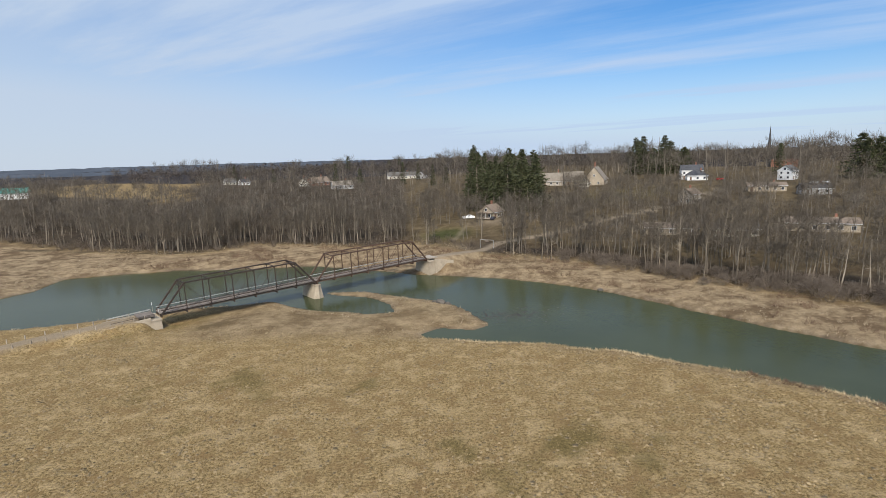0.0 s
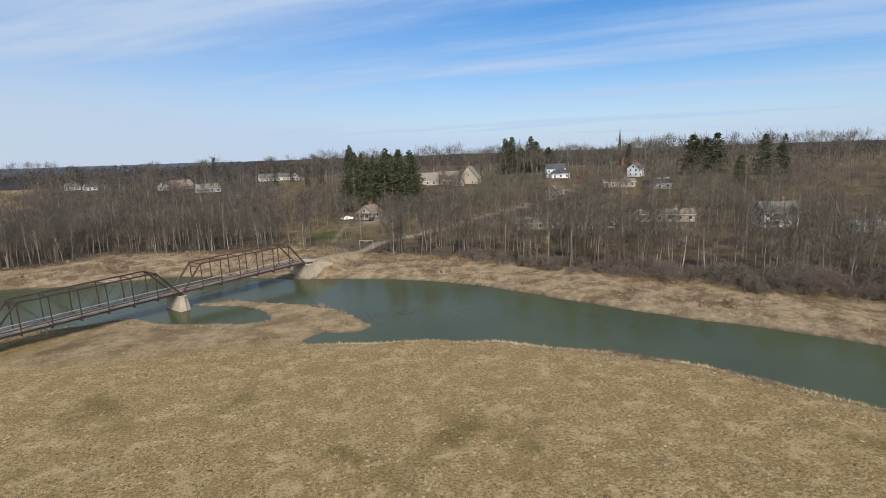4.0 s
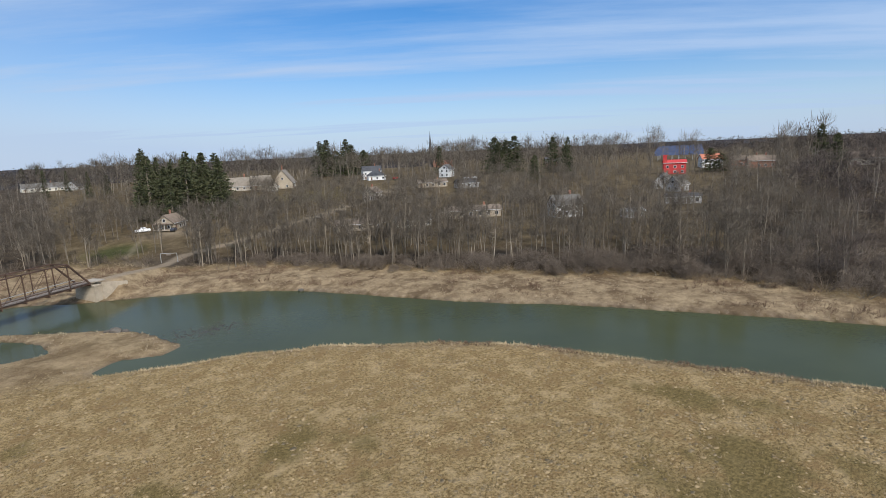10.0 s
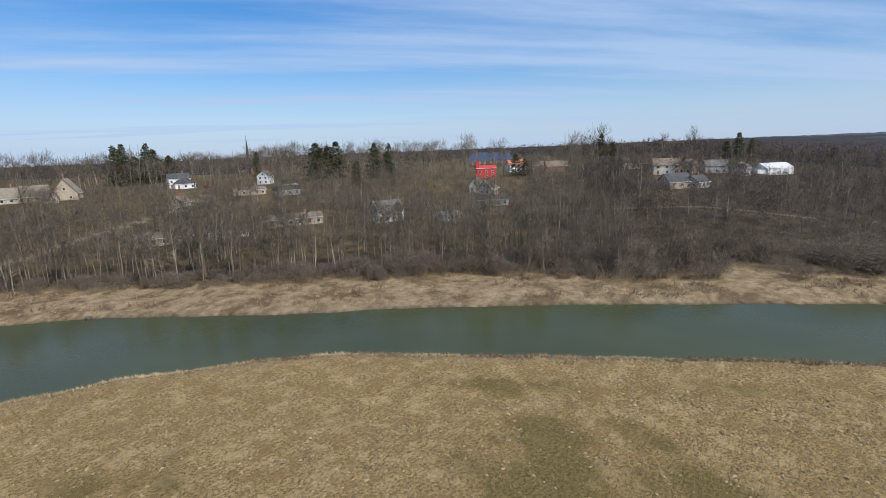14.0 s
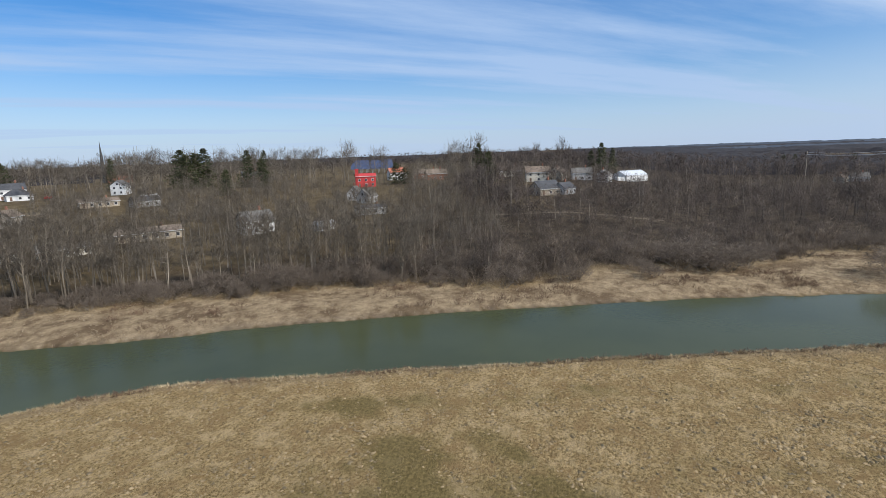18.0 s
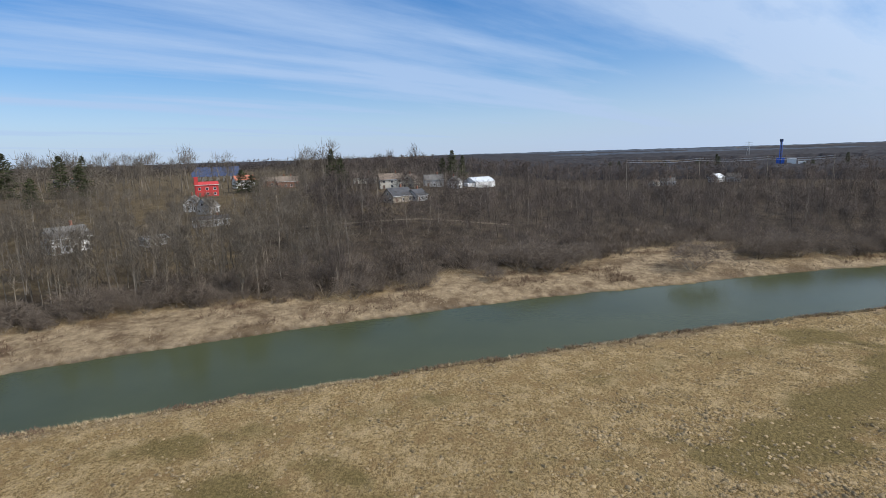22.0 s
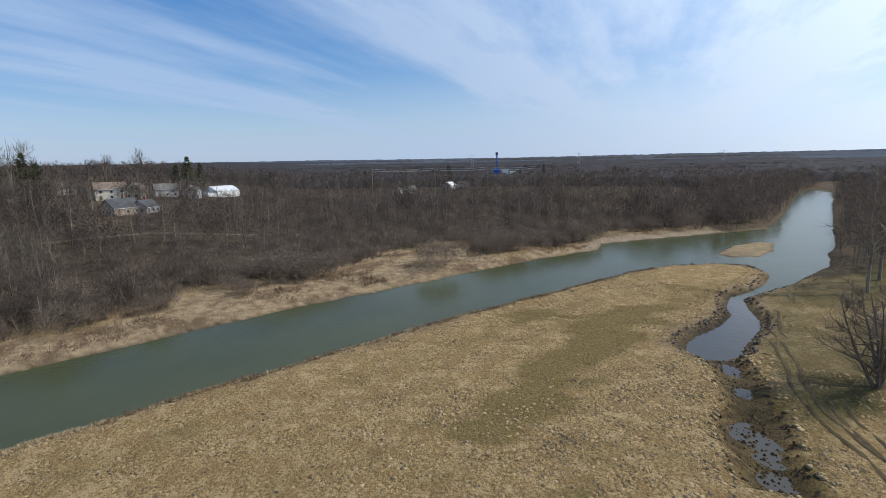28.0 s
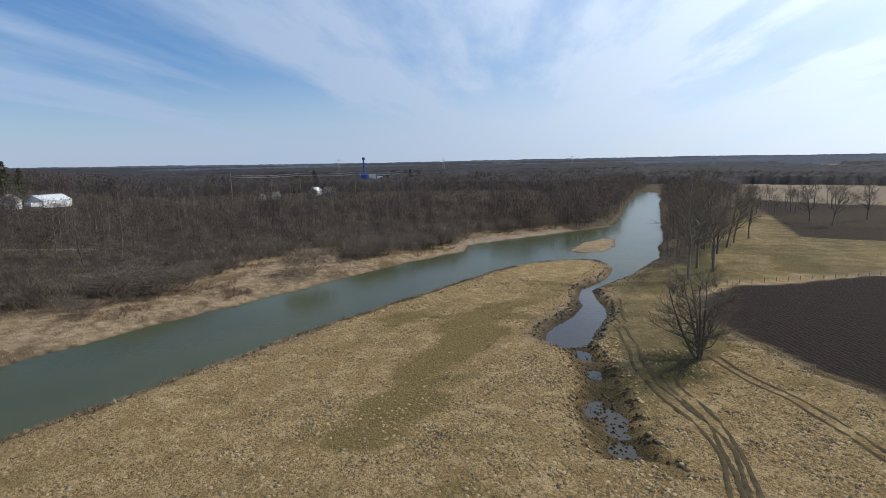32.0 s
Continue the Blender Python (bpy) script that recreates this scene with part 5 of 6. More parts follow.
TOWN = [  # place, turn off, w, d, h, wall, roof, words, options
    ((24, 261), 58, 9.5, 8.5, 3.2, "tan", "roof_brown", "small tan cottage with brown roof and front porch", dict(pitch=.75, end_porch=True)),
    ((74, 357), 8, 16, 10, 3.0, "stone", "roof_tan", "long stone wing of a large house with a tan roof", dict(pitch=1.0, windows=4)),
    ((86, 351), 8, 12, 10, 3.2, "tan", "roof_tan", "tan-roofed middle wing of a large house", dict(pitch=1.05, windows=3, chimney=False)),
    ((99, 345), 80, 14, 12, 3.8, "tan", "roof_tan", "large tan stone house with a steep pointed gable", dict(pitch=1.25, windows=3, storeys=1)),
    ((90, 339), 84, 7, 6, 3.0, "cream", "roof_tan", "small steep front gable of a large stone house", dict(pitch=1.3, windows=1, chimney=False)),
    ((165, 357), 10, 13, 9, 6.0, "white", "roof_dark", "white two-storey house with a black roof", dict(storeys=2, windows=4)),
    ((163, 345), 10, 12, 8, 3.2, "white", "roof_dark", "white bungalow with a black hip roof", dict(hip=True)),
    ((204, 318), 70, 9, 8, 5.6, "white", "roof_grey", "white two-storey house with a plain gable", dict(storeys=2, windows=2)),
    ((165, 274), 10, 17, 8, 2.9, "tan", "roof_brown", "low bungalow with a broad brown roof", dict(pitch=.35, windows=5)),
    ((176, 254), 20, 12, 8, 2.9, "greywall", "roof_dark", "grey bungalow with white trim", dict(pitch=.5)),
    ((184, 262), 20, 7, 6, 2.7, "white", "roof_pale", "small white garage with a pale roof", dict(pitch=.5, chimney=False, windows=1)),
    ((119, 258), 60, 8, 7, 4.5, "stone", "roof_brown", "narrow stone house with a tall chimney", dict(storeys=1)),
    ((101, 184), 12, 14, 7, 2.8, "cream", "roof_grey", "cream bungalow with a grey roof behind trees", dict(pitch=.35, windows=5)),
    ((84, 196), 5, 18, 8, 2.7, "tan", "roof_brown", "long brown bungalow behind trees", dict(pitch=.35, windows=5)),
    ((126, 178), 10, 21, 8, 2.9, "tan", "roof_brown", "long tan house with a low brown roof", dict(pitch=.35, windows=6)),
    ((149, 150), 25, 11, 8, 5.0, "white", "roof_grey", "white two-storey house with a grey roof", dict(pitch=.75, storeys=2, windows=4)),
    ((163, 130), 30, 7, 5, 2.4, "white", "roof_pale", "small shed with a pale roof", dict(pitch=.35, chimney=False, windows=1)),
    ((230, 165), 75, 8, 7, 3.6, "white", "roof_grey", "small white house with a pointed gable", dict(pitch=1.0, windows=2)),
    ((226, 155), 60, 8, 7, 3.4, "greywall", "roof_grey", "small grey house with a white-trimmed gable", dict(pitch=1.0, windows=2)),
    ((199, 134), 8, 13, 7, 2.8, "greywall", "roof_dark", "dark low house among trees", dict(pitch=.3, windows=4)),
    ((325, 200), 20, 12, 8, 5.4, "white", "roof_red", "white house with a red roof", dict(storeys=2, windows=3)),
    ((345, 187), 5, 20, 9, 4.0, "brick", "roof_brown", "long brown brick house", dict(pitch=.5, windows=5)),
    ((330, 172), 15, 14, 9, 4.2, "brick", "roof_brown", "brown brick house with a brown roof", dict(pitch=.6, windows=4)),
    ((300, 312), 10, 14, 9, 5.2, "brick", "roof_dark", "brown brick house half hidden by trees", dict(storeys=2, windows=4)),
    ((320, 98), 8, 14, 9, 5.6, "cream", "roof_brown", "cream two-storey house with a brown roof", dict(storeys=2, windows=3)),
    ((327, 88), 70, 10, 8, 5.0, "cream", "roof_brown", "cream house with a gable to the river", dict(storeys=1, windows=2)),
    ((345, 78), 10, 12, 8, 4.6, "greywall", "roof_grey", "grey house with a grey roof", dict(windows=3)),
    ((352, 66), 75, 9, 8, 4.6, "white", "roof_grey", "white house with a small gable", dict(windows=2)),
    ((276, 80), 40, 13, 9, 3.4, "wood", "roof_dark", "dark-roofed house with bright white trim", dict(pitch=.8, windows=3)),
    ((283, 72), 55, 9, 8, 3.0, "greywall", "roof_dark", "white-trimmed house wing with a wide gable", dict(pitch=.7, windows=3)),
    ((360, 130), 5, 15, 9, 4.0, "cream", "roof_brown", "house with a brown roof among trees", dict(windows=4)),
    ((-38, 524), 8, 27, 11, 3.0, "cream", "roof_grey", "long pale building with a grey roof among trees", dict(pitch=.6, windows=7)),
    ((-16, 512), 60, 12, 9, 3.2, "greywall", "roof_dark", "grey house with a dark gable among trees", dict(pitch=.9, windows=3)),
    ((-75, 409), 12, 15, 10, 2.8, "greywall", "roof_tan", "low grey house with a broad tan roof", dict(pitch=.6, windows=4)),
    ((-102, 450), 30, 16, 10, 3.0, "brick", "roof_brown", "brick house with a brown roof among trees", dict(pitch=.8, windows=4)),
    ((-112, 446), 75, 9, 8, 3.0, "cream", "roof_brown", "cream gabled house beside a brick house", dict(pitch=.9, windows=2)),
    ((-196, 503), 10, 10, 8, 2.8, "cream", "roof_grey", "distant cream house with grey roof", dict(windows=3)),
    ((-178, 490), 24, 8, 8, 2.8, "white", "roof_dark", "distant white house with dark roof", dict(windows=2)),
    ((-345, 630), 10, 13, 9, 3.2, "white", "roof_grey", "low white farm building", dict(windows=5, pitch=.4)),
    ((-306, 374), -10, 34, 13, 4.2, "white", "roof_teal", "white farm shed with a teal metal roof", dict(windows=6, pitch=.5, chimney=False)),
    ((545, -150), 10, 11, 9, 4.5, "greywall", "roof_grey", "grey-roofed building among bare trees", dict(windows=4, chimney=False)),
    ((540, -135), 60, 12, 9, 4.5, "greywall", "roof_pale", "grey gabled building among bare trees", dict(windows=3, chimney=False)),
    ((505, -88), 20, 11, 8, 3.6, "greywall", "roof_grey", "small grey house among low woods", dict(windows=3)),
    ((498, -76), 70, 8, 7, 3.4, "cream", "roof_brown", "small cream house among low woods", dict(windows=2)),
    ((640, -65), 10, 12, 9, 5.0, "white", "roof_grey", "white house among distant woods", dict(windows=3)),
    ((640, -95), 10, 12, 9, 5.0, "white", "roof_grey", "white house beyond the woods", dict(windows=3)),
]
OPEN_VIEW = {(24, 261), (320, 98), (276, 80), (283, 72), (345, 78), (165, 357), (163, 345), (204, 318), (99, 345), (74, 357), (-306, 374), (545, -150), (540, -135), (325, 200), (345, 187), (330, 172)}
for (x_, y_), off, w, d, h, wall, roof, words, more in TOWN:
    gable_house((x_, y_), facing(x_, y_, off), w, d, h, wall, roof, words, **more)
    r_ = max(w, d) * .62
    HOUSE_SPOTS.append((x_, y_, r_, 120 if (x_, y_) in {(165, 357), (163, 345), (204, 318)} else 58 if (x_, y_) in OPEN_VIEW else .6 * r_))

# the red house with its square tower
rx_, ry_ = 274, 190
red = gable_house((rx_, ry_), facing(rx_, ry_, 6), 11.5, 8, 6.4, "redwall", "redwall", "bright red two-storey house with a square tower", pitch=.35, windows=3, storeys=2, chimney=False, name="red_house")
part("tower", box(1.9, 1.9, 10.4, (-5.2, -2.8, 0)), "redwall", red)
part("tower_cap", box(2.3, 2.3, .4, (-5.2, -2.8, 10.4)), "redwall", red)
HOUSE_SPOTS.append((rx_, ry_, 13, 70))
# the white-roofed hall
hx, hy = 396, 57
hall = thing("white_hall", (hx, hy, on_land(hx, hy) - .3), facing(hx, hy, 42), "white hall with a low pitched pale metal roof", "hall", "town houses")
bm = bmesh.new()
W_, D_ = 18, 14
prof = [(-D_ / 2, 0), (-D_ / 2, 4.0), (-D_ / 4, 5.7), (0, 7.2), (D_ / 4, 5.7), (D_ / 2, 4.0), (D_ / 2, 0)]
ends = [[bm.verts.new((e * W_ / 2, a, b)) for a, b in prof] for e in (-1, 1)]
for i in (0, len(prof) - 2):
    bm.faces.new((ends[0][i], ends[0][i + 1], ends[1][i + 1], ends[1][i]))
bm.faces.new(ends[0]), bm.faces.new(ends[1])
bmesh.ops.recalc_face_normals(bm, faces=bm.faces)
part("wall", bm, "white", hall)
bm = bmesh.new()
ends = [[bm.verts.new((e * (W_ / 2 + .5), a * 1.03, b + .12)) for a, b in prof[1:-1]] for e in (-1, 1)]
for i in range(len(prof) - 3):
    bm.faces.new((ends[0][i], ends[0][i + 1], ends[1][i + 1], ends[1][i]))
part("roof", bm, "roof_pale", hall)
for k in range(11):
    part("roof_seam", beam((-8 + k * 1.6, -D_ / 2, 4.2), (-8 + k * 1.6, 0, 7.4), .08, .1), "roof_pale", hall)
part("door", box(3.4, .2, 3.2, (4, -D_ / 2, .3)), "greywall", hall)
part("annex", box(7, 6, 3.4, (-12, -3, 0)), "white", hall)
HOUSE_SPOTS.append((hx, hy, 15, 60))
# church spire
cx, cy = 291, 482
church = thing("church", (cx, cy, on_land(cx, cy) - .5), facing(cx, cy), "dark grey church spire above the trees", "church")
part("tower", box(3.6, 3.6, 14, (0, 0, 0)), "roof_dark", church)
bm = bmesh.new()
bmesh.ops.create_cone(bm, cap_ends=True, segments=8, radius1=1.8, radius2=.06, depth=23, matrix=Matrix.Translation((0, 0, 25.4)))
part("spire", bm, "roof_dark", church)
part("nave", box(20, 10, 7, (12, 0, 0)), "brick", church)
# rows of blue panels behind the red house
solar = thing("solar_array", (395, 262, on_land(395, 262) + 2.5), facing(395, 262), "rows of dark blue solar panels on a field", "solar array")
HOUSE_SPOTS.append((400, 270, 38, 70))
for r_ in range(8):
    for k in range(7):
        bm = box(4.6, .12, 3.4, (-22 + k * 5.2, r_ * 9, 2.4 + r_ * .55))
        for v in bm.verts:
            if v.co.z > 4 + r_ * .55:
                v.co.y += 2.2
        pan = part("panel", bm, "panel", solar)
        part("leg", box(.15, .15, 4.6 + r_ * .55, (-22 + k * 5.2, r_ * 9 + .9, -1.6)), "rail", pan)
# blue mill tower with a white shed
bx_, by_ = 700, -240
HOUSE_SPOTS.append((bx_, by_, 34, 150))
mill = thing("mill_tower", (bx_, by_, on_land(bx_, by_) + 3), facing(bx_, by_), "blue lattice elevator tower with blue and white bins", "mill")
for a in (-1.6, 1.6):
    for b in (-1.6, 1.6):
        part("leg", beam((a, b, 0), (a * .5, b * .5, 31), .35, .35), "blue", mill)
for k in range(8):
    z_ = 2 + k * 3.9
    part("brace", beam((-1.6, -1.6, z_), (1.6, -1.6, z_ + 3.6), .25, .25), "blue", mill)
part("shaft", box(.9, .9, 31, (0, 0, 0)), "panel", mill)
part("head_house", box(3.4, 3.4, 3.2, (0, 0, 31)), "panel", mill)
part("bin", box(8, 8, 17, (0, 6, -4)), "blue", mill, "blue metal bin")
part("bin", box(9, 8, 16, (11, 4, -4)), "roof_pale", mill, "pale metal bin")
part("bin", box(7, 8, 13, (21, 4, -4)), "white", mill, "white metal bin")
part("shed", box(15, 10, 8, (44, 3, -4)), "white", mill, "white shed")


# ---- woods ----
rnd = random.Random(5)
belt = sample(115, -150, 40, 150, 280, edge_belt(24)) + sample(125, 10, 215, -110, 220, edge_belt(34))
put_trees(tall_models, belt[:280], .72, 1.12, rnd)
lod = [haze_tree(40 + i, t, sp, fi, 5 if dm else 7, n_, w_, dm) for i, (t, sp, fi, dm, n_, w_) in enumerate((
    (15, .27, .30, False, 240, .034), (17, .24, .36, False, 240, .034), (12, .40, .2, True, 480, .075), (8, .56, .1, True, 440, .07),
    (6.5, .62, .12, True, 620, .042), (8.5, .52, .12, True, 620, .045)))]
lod += [haze_tree(54 + i, t, sp, fi, 3, n_, w_, dm) for i, (t, sp, fi, dm, n_, w_) in enumerate(((15, .30, .28, False, 170, .05), (17, .26, .32, False, 170, .05), (12, .38, .2, True, 150, .13)))]
lod_wood, lod_fine = [a for a, b in lod], [b for a, b in lod]


def inner(xs, ys):
    e = away(WOODS_EDGE, xs, ys)
    b = bearing(xs, ys)
    return inside(WOODS, xs, ys) & (e > 5) & clear_of_town(xs, ys, 1.0) & ~inside(WEST_FIELD, xs, ys)


def bearing(xs, ys):
    return np.degrees(np.arctan2(xs, ys))


def slope_wood(xs, ys):
    return inner(xs, ys) & (away(WOODS_EDGE, xs, ys) < 75) & (bearing(xs, ys) < 70)


def town_trees(xs, ys):
    b = bearing(xs, ys)
    return inner(xs, ys) & (b > -2) & (b < 76) & (away(WOODS_EDGE, xs, ys) > 60) & (np.hypot(xs, ys) < 640) & ((np.hypot(xs, ys) < 430) | (b < 50))


def low_wood(xs, ys):
    return inner(xs, ys) & (bearing(xs, ys) > 60) & (np.hypot(xs, ys) < 680)


def spread_spots(points, lo, hi, kinds, first=0, stand=0.0):
    p = np.array(points)
    n = len(p)
    if stand:
        swell = 1 + stand * np.clip(ripple(p[:, 0] * .22, p[:, 1] * .22) + .5 * ripple(p[:, 0] * .07 + 4, p[:, 1] * .07), -1, 1)
        lo, hi = lo * swell, hi * swell
    return np.stack([p[:, 0], p[:, 1], land(p[:, 0], p[:, 1]) - .1, rng.uniform(lo, hi, n), rng.uniform(0, 6.28, n), rng.integers(first, kinds, n)], 1)


def spaced(x0, x1, y0, y1, pitch, test):
    """Uneven spots that keep about one crown's width from each other."""
    xs, ys = np.meshgrid(np.arange(x0, x1, pitch), np.arange(y0, y1, pitch))
    xs, ys = xs.ravel() + rng.uniform(-.42, .42, xs.size) * pitch, ys.ravel() + rng.uniform(-.42, .42, ys.size) * pitch
    ok = test(xs, ys) & (rng.random(xs.size) < .9)
    return list(zip(xs[ok], ys[ok]))


woods_spots = [spread_spots(sample(1000, -230, 240, -60, 330, slope_wood), .6, 1.1, 2),
               spread_spots(sample(420, -330, 0, 190, 420, lambda a, b: inner(a, b) & (bearing(a, b) < -4) & (away(WOODS_EDGE, a, b) < 120)), .9, 1.4, 2),
               spread_spots(sample(850, -30, 430, 40, 430, lambda a, b: town_trees(a, b) & (np.hypot(a, b) < 350) & (bearing(a, b) < 48)), .5, .85, 3),
               spread_spots(sample(330, 100, 430, 40, 260, lambda a, b: town_trees(a, b) & (np.hypot(a, b) < 350) & (bearing(a, b) >= 48)), .38, .66, 3),
               spread_spots(sample(720, -30, 640, 40, 640, lambda a, b: town_trees(a, b) & (np.hypot(a, b) > 350)), 1.0, 1.75, 9, 6, .42),
               spread_spots(spaced(100, 400, -330, 190, 7.2, lambda a, b: low_wood(a, b) & (away(WOODS_EDGE, a, b) < 45) & (np.hypot(a, b) < 330)), .65, 1.1, 6, 4, .35),
               spread_spots(spaced(100, 400, -330, 190, 7.6, lambda a, b: low_wood(a, b) & (away(WOODS_EDGE, a, b) < 45) & (np.hypot(a, b) >= 330)), .5, .95, 9, 8, .35),
               spread_spots(spaced(100, 400, -330, 190, 7.0, lambda a, b: low_wood(a, b) & (away(WOODS_EDGE, a, b) >= 45) & (np.hypot(a, b) < 400)), .7, 1.1, 4, 1, .35),
               spread_spots(spaced(100, 720, -520, 250, 10.5, lambda a, b: low_wood(a, b) & (np.hypot(a, b) >= 400)), .7, 1.2, 9, 6, .3),
               spread_spots(sample(560, 200, 560, -600, -150, lambda a, b: inside(WOODS, a, b) & (away(WOODS_EDGE, a, b) > -6) & (away(WOODS_EDGE, a, b) < 45)), .7, 1.15, 9, 6),
               spread_spots(sample(520, -520, 0, 200, 700, lambda a, b: inner(a, b) & (bearing(a, b) < 2)), .7, 1.2, 9, 6)]
screen = [(hx_ + rng.uniform(-.9, .9) * hr_ - (hr_ + rng.uniform(2, 9)) * hx_ / math.hypot(hx_, hy_), hy_ + rng.uniform(-.9, .9) * hr_ - (hr_ + rng.uniform(2, 9)) * hy_ / math.hypot(hx_, hy_))
          for hx_, hy_, hr_, view in HOUSE_SPOTS if view < 40 and hy_ < 420 for k in range(10)]
woods_spots.append(spread_spots(screen, .5, .85, 2))
skyline = sample(110, -10, 440, 180, 560, lambda a, b: inner(a, b) & (np.hypot(a, b) > 330) & (np.hypot(a, b) < 560) & (bearing(a, b) < 62) & (ripple(a * .16, b * .16) > -.2))
woods_spots.append(spread_spots(skyline, 1.2, 1.8, 9, 6, .2))
far_left = [(r_ * math.sin(radians(a_)) + k * 9, r_ * math.cos(radians(a_)) + k * 5) for a_, r_ in ((-27.5, 760), (-26, 740), (-25.2, 770), (-24, 750), (-22.8, 760), (-17, 740), (-16.2, 760), (-12, 720), (-11, 740), (-9.5, 730), (-5, 690), (-4, 700), (-2.5, 680), (-.5, 660)) for k in (0, 1, 2)]
woods_spots.append(spread_spots(far_left, 1.4, 2.0, 9, 6))
left_town = sample(190, -420, 20, 330, 820, lambda a, b: (bearing(a, b) > -29) & (bearing(a, b) < 1) & (np.hypot(a, b) > 420) & (np.hypot(a, b) < 800) & clear_of_town(a, b) & ~inside(WEST_FIELD, a, b) & (ripple(a * .1, b * .1) > -.25))
woods_spots.append(spread_spots(left_town, .9, 1.5, 9, 6, .25))
bank_side = sample(300, 205, 480, -520, -176, lambda a, b: inside(TOWN_SIDE, a, b) & (river_depth(a, b) < -1.2) & (river_depth(a, b) > -15) & ~inside(SANDBAR, a, b))
woods_spots.append(spread_spots(bank_side, .5, .9, 9, 6))
spots = np.concatenate(woods_spots)
low_side = bearing(spots[:, 0], spots[:, 1]) + 6 * ripple(spots[:, 0] * .2, spots[:, 1] * .2) > 66
scatter("woodland_trunks", lod_wood, spots, "bark_stuff", "grey-brown trunks and limbs of leafless woods", "woods")
scatter("woodland_twigs", lod_fine, spots[~low_side], "twig", "fine tan-grey leafless twigs of the woods", "woods", True)
scatter("low_wood_twigs", lod_fine, spots[low_side], "twig_low", "fine purple-brown leafless twigs of the low woods", "woods", True)


def far_canopy():
    """The closed tops of the woods beyond the reach of single trees: an uneven sheet of crowns, broken by fields."""
    r0 = np.array([600 * 1.02 ** k for k in range(88)])
    a0 = np.radians(np.arange(-48, 172, .33))
    R_, A_ = np.meshgrid(r0, a0)
    R_ = R_ + rng.uniform(-.35, .35, R_.shape) * R_ * .02
    A_ = A_ + rng.uniform(-.35, .35, A_.shape) * radians(.3)
    x_, y_ = R_ * np.sin(A_), R_ * np.cos(A_)
    deg = np.degrees(A_)
    patchy = ripple(x_ * .012 + 3, y_ * .012) + .5 * ripple(x_ * .035, y_ * .03)
    open_land = np.where(deg < 0, .10, np.where(deg < 32, .02, np.where(deg < 76, .22, -.35)))
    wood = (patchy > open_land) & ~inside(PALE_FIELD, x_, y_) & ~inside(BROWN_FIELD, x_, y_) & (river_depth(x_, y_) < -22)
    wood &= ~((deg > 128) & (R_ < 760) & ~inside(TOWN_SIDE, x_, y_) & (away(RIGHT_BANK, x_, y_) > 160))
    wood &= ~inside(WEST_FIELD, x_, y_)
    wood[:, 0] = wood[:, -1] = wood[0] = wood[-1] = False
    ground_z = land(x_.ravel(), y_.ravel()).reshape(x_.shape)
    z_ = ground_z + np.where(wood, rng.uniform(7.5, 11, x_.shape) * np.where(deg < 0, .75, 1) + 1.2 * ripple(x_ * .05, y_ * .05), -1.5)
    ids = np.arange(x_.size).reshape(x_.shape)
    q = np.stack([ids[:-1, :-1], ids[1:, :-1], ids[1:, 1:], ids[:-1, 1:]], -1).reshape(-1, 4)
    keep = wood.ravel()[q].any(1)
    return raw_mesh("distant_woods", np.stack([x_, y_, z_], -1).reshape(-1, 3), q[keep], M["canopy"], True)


tagged(new("distant_woods", far_canopy()), "brown leafless woods in the distance, the colour slightly blued for haze", "woods", kind="stuff")
dot = [haze_tree(60 + i, t, .36, .2, 2, 60, .42, True) for i, t in enumerate((13, 16))]
dot = [(np.concatenate([a[0], b[0]]), np.concatenate([a[1], b[1] + len(a[0])])) for a, b in dot]
scatter("distant_trees", dot, spread_spots(sample(2600, -700, 1100, -900, 1000, lambda a, b: inside(WOODS, a, b) & (np.hypot(a, b) > 540) & (np.hypot(a, b) < 860) & (bearing(a, b) > -31) & clear_of_town(a, b)), .85, 1.3, 2), "twig_low", "brown leafless trees in the distance", "woods", True)

shrubs = [bush(70 + i, t, ro, 14, 14, .03) for i, (t, ro) in enumerate(((4.2, 1.0), (3.2, 1.4), (5.4, .9)))]


def fringe(xs, ys):
    e = np.where(inside(WOODS, xs, ys), 1, -1) * away(WOODS_EDGE, xs, ys)
    a_ = np.degrees(np.arctan2(xs, ys))
    return (e > -3) & (e < np.where(a_ > 45, 26, 12)) & (river_depth(xs, ys) < -6) & (away(ROAD_FAR, xs, ys) > 5) & ~((np.hypot((xs - 2) / 15, (ys - 234) / 17) < 1)) & ((ripple(xs * .5, ys * .5) > np.where(e < -2, .45, -.15)) | (e > 3))


scatter("woodland_shrubs", shrubs, np.concatenate([spread_spots(sample(720, -230, 240, -60, 260, fringe), .4, 1.0, 3), spread_spots(sample(420, 90, 330, -320, 120, lambda a, b: fringe(a, b) & (bearing(a, b) > 48)), .8, 1.7, 3), spread_spots(sample(200, 175, 345, 20, 115, lambda a, b: inside(WOODS, a, b) & (away(WOODS_EDGE, a, b) > 20)), .6, 1.2, 3)]), "shrub", "grey-brown leafless shrubs along the woods", "shrubs", True)

# rounded shrubs standing singly before the low woods
def round_shrub(seed, tall):
    stems, haze = Sticks(seed), haze_tree(seed, tall, .72, .1, 10, 1300, .034, True)
    for k in range(9):
        t_ = k * .7 + stems.r.random()
        stems.run((math.cos(t_) * .3, math.sin(t_) * .3, -.2), Vector((math.cos(t_) * .8, math.sin(t_) * .8, 1)).normalized(), tall * .5, .05, .015, 3, .12, 3)
    return stems.arrays(), haze[1]


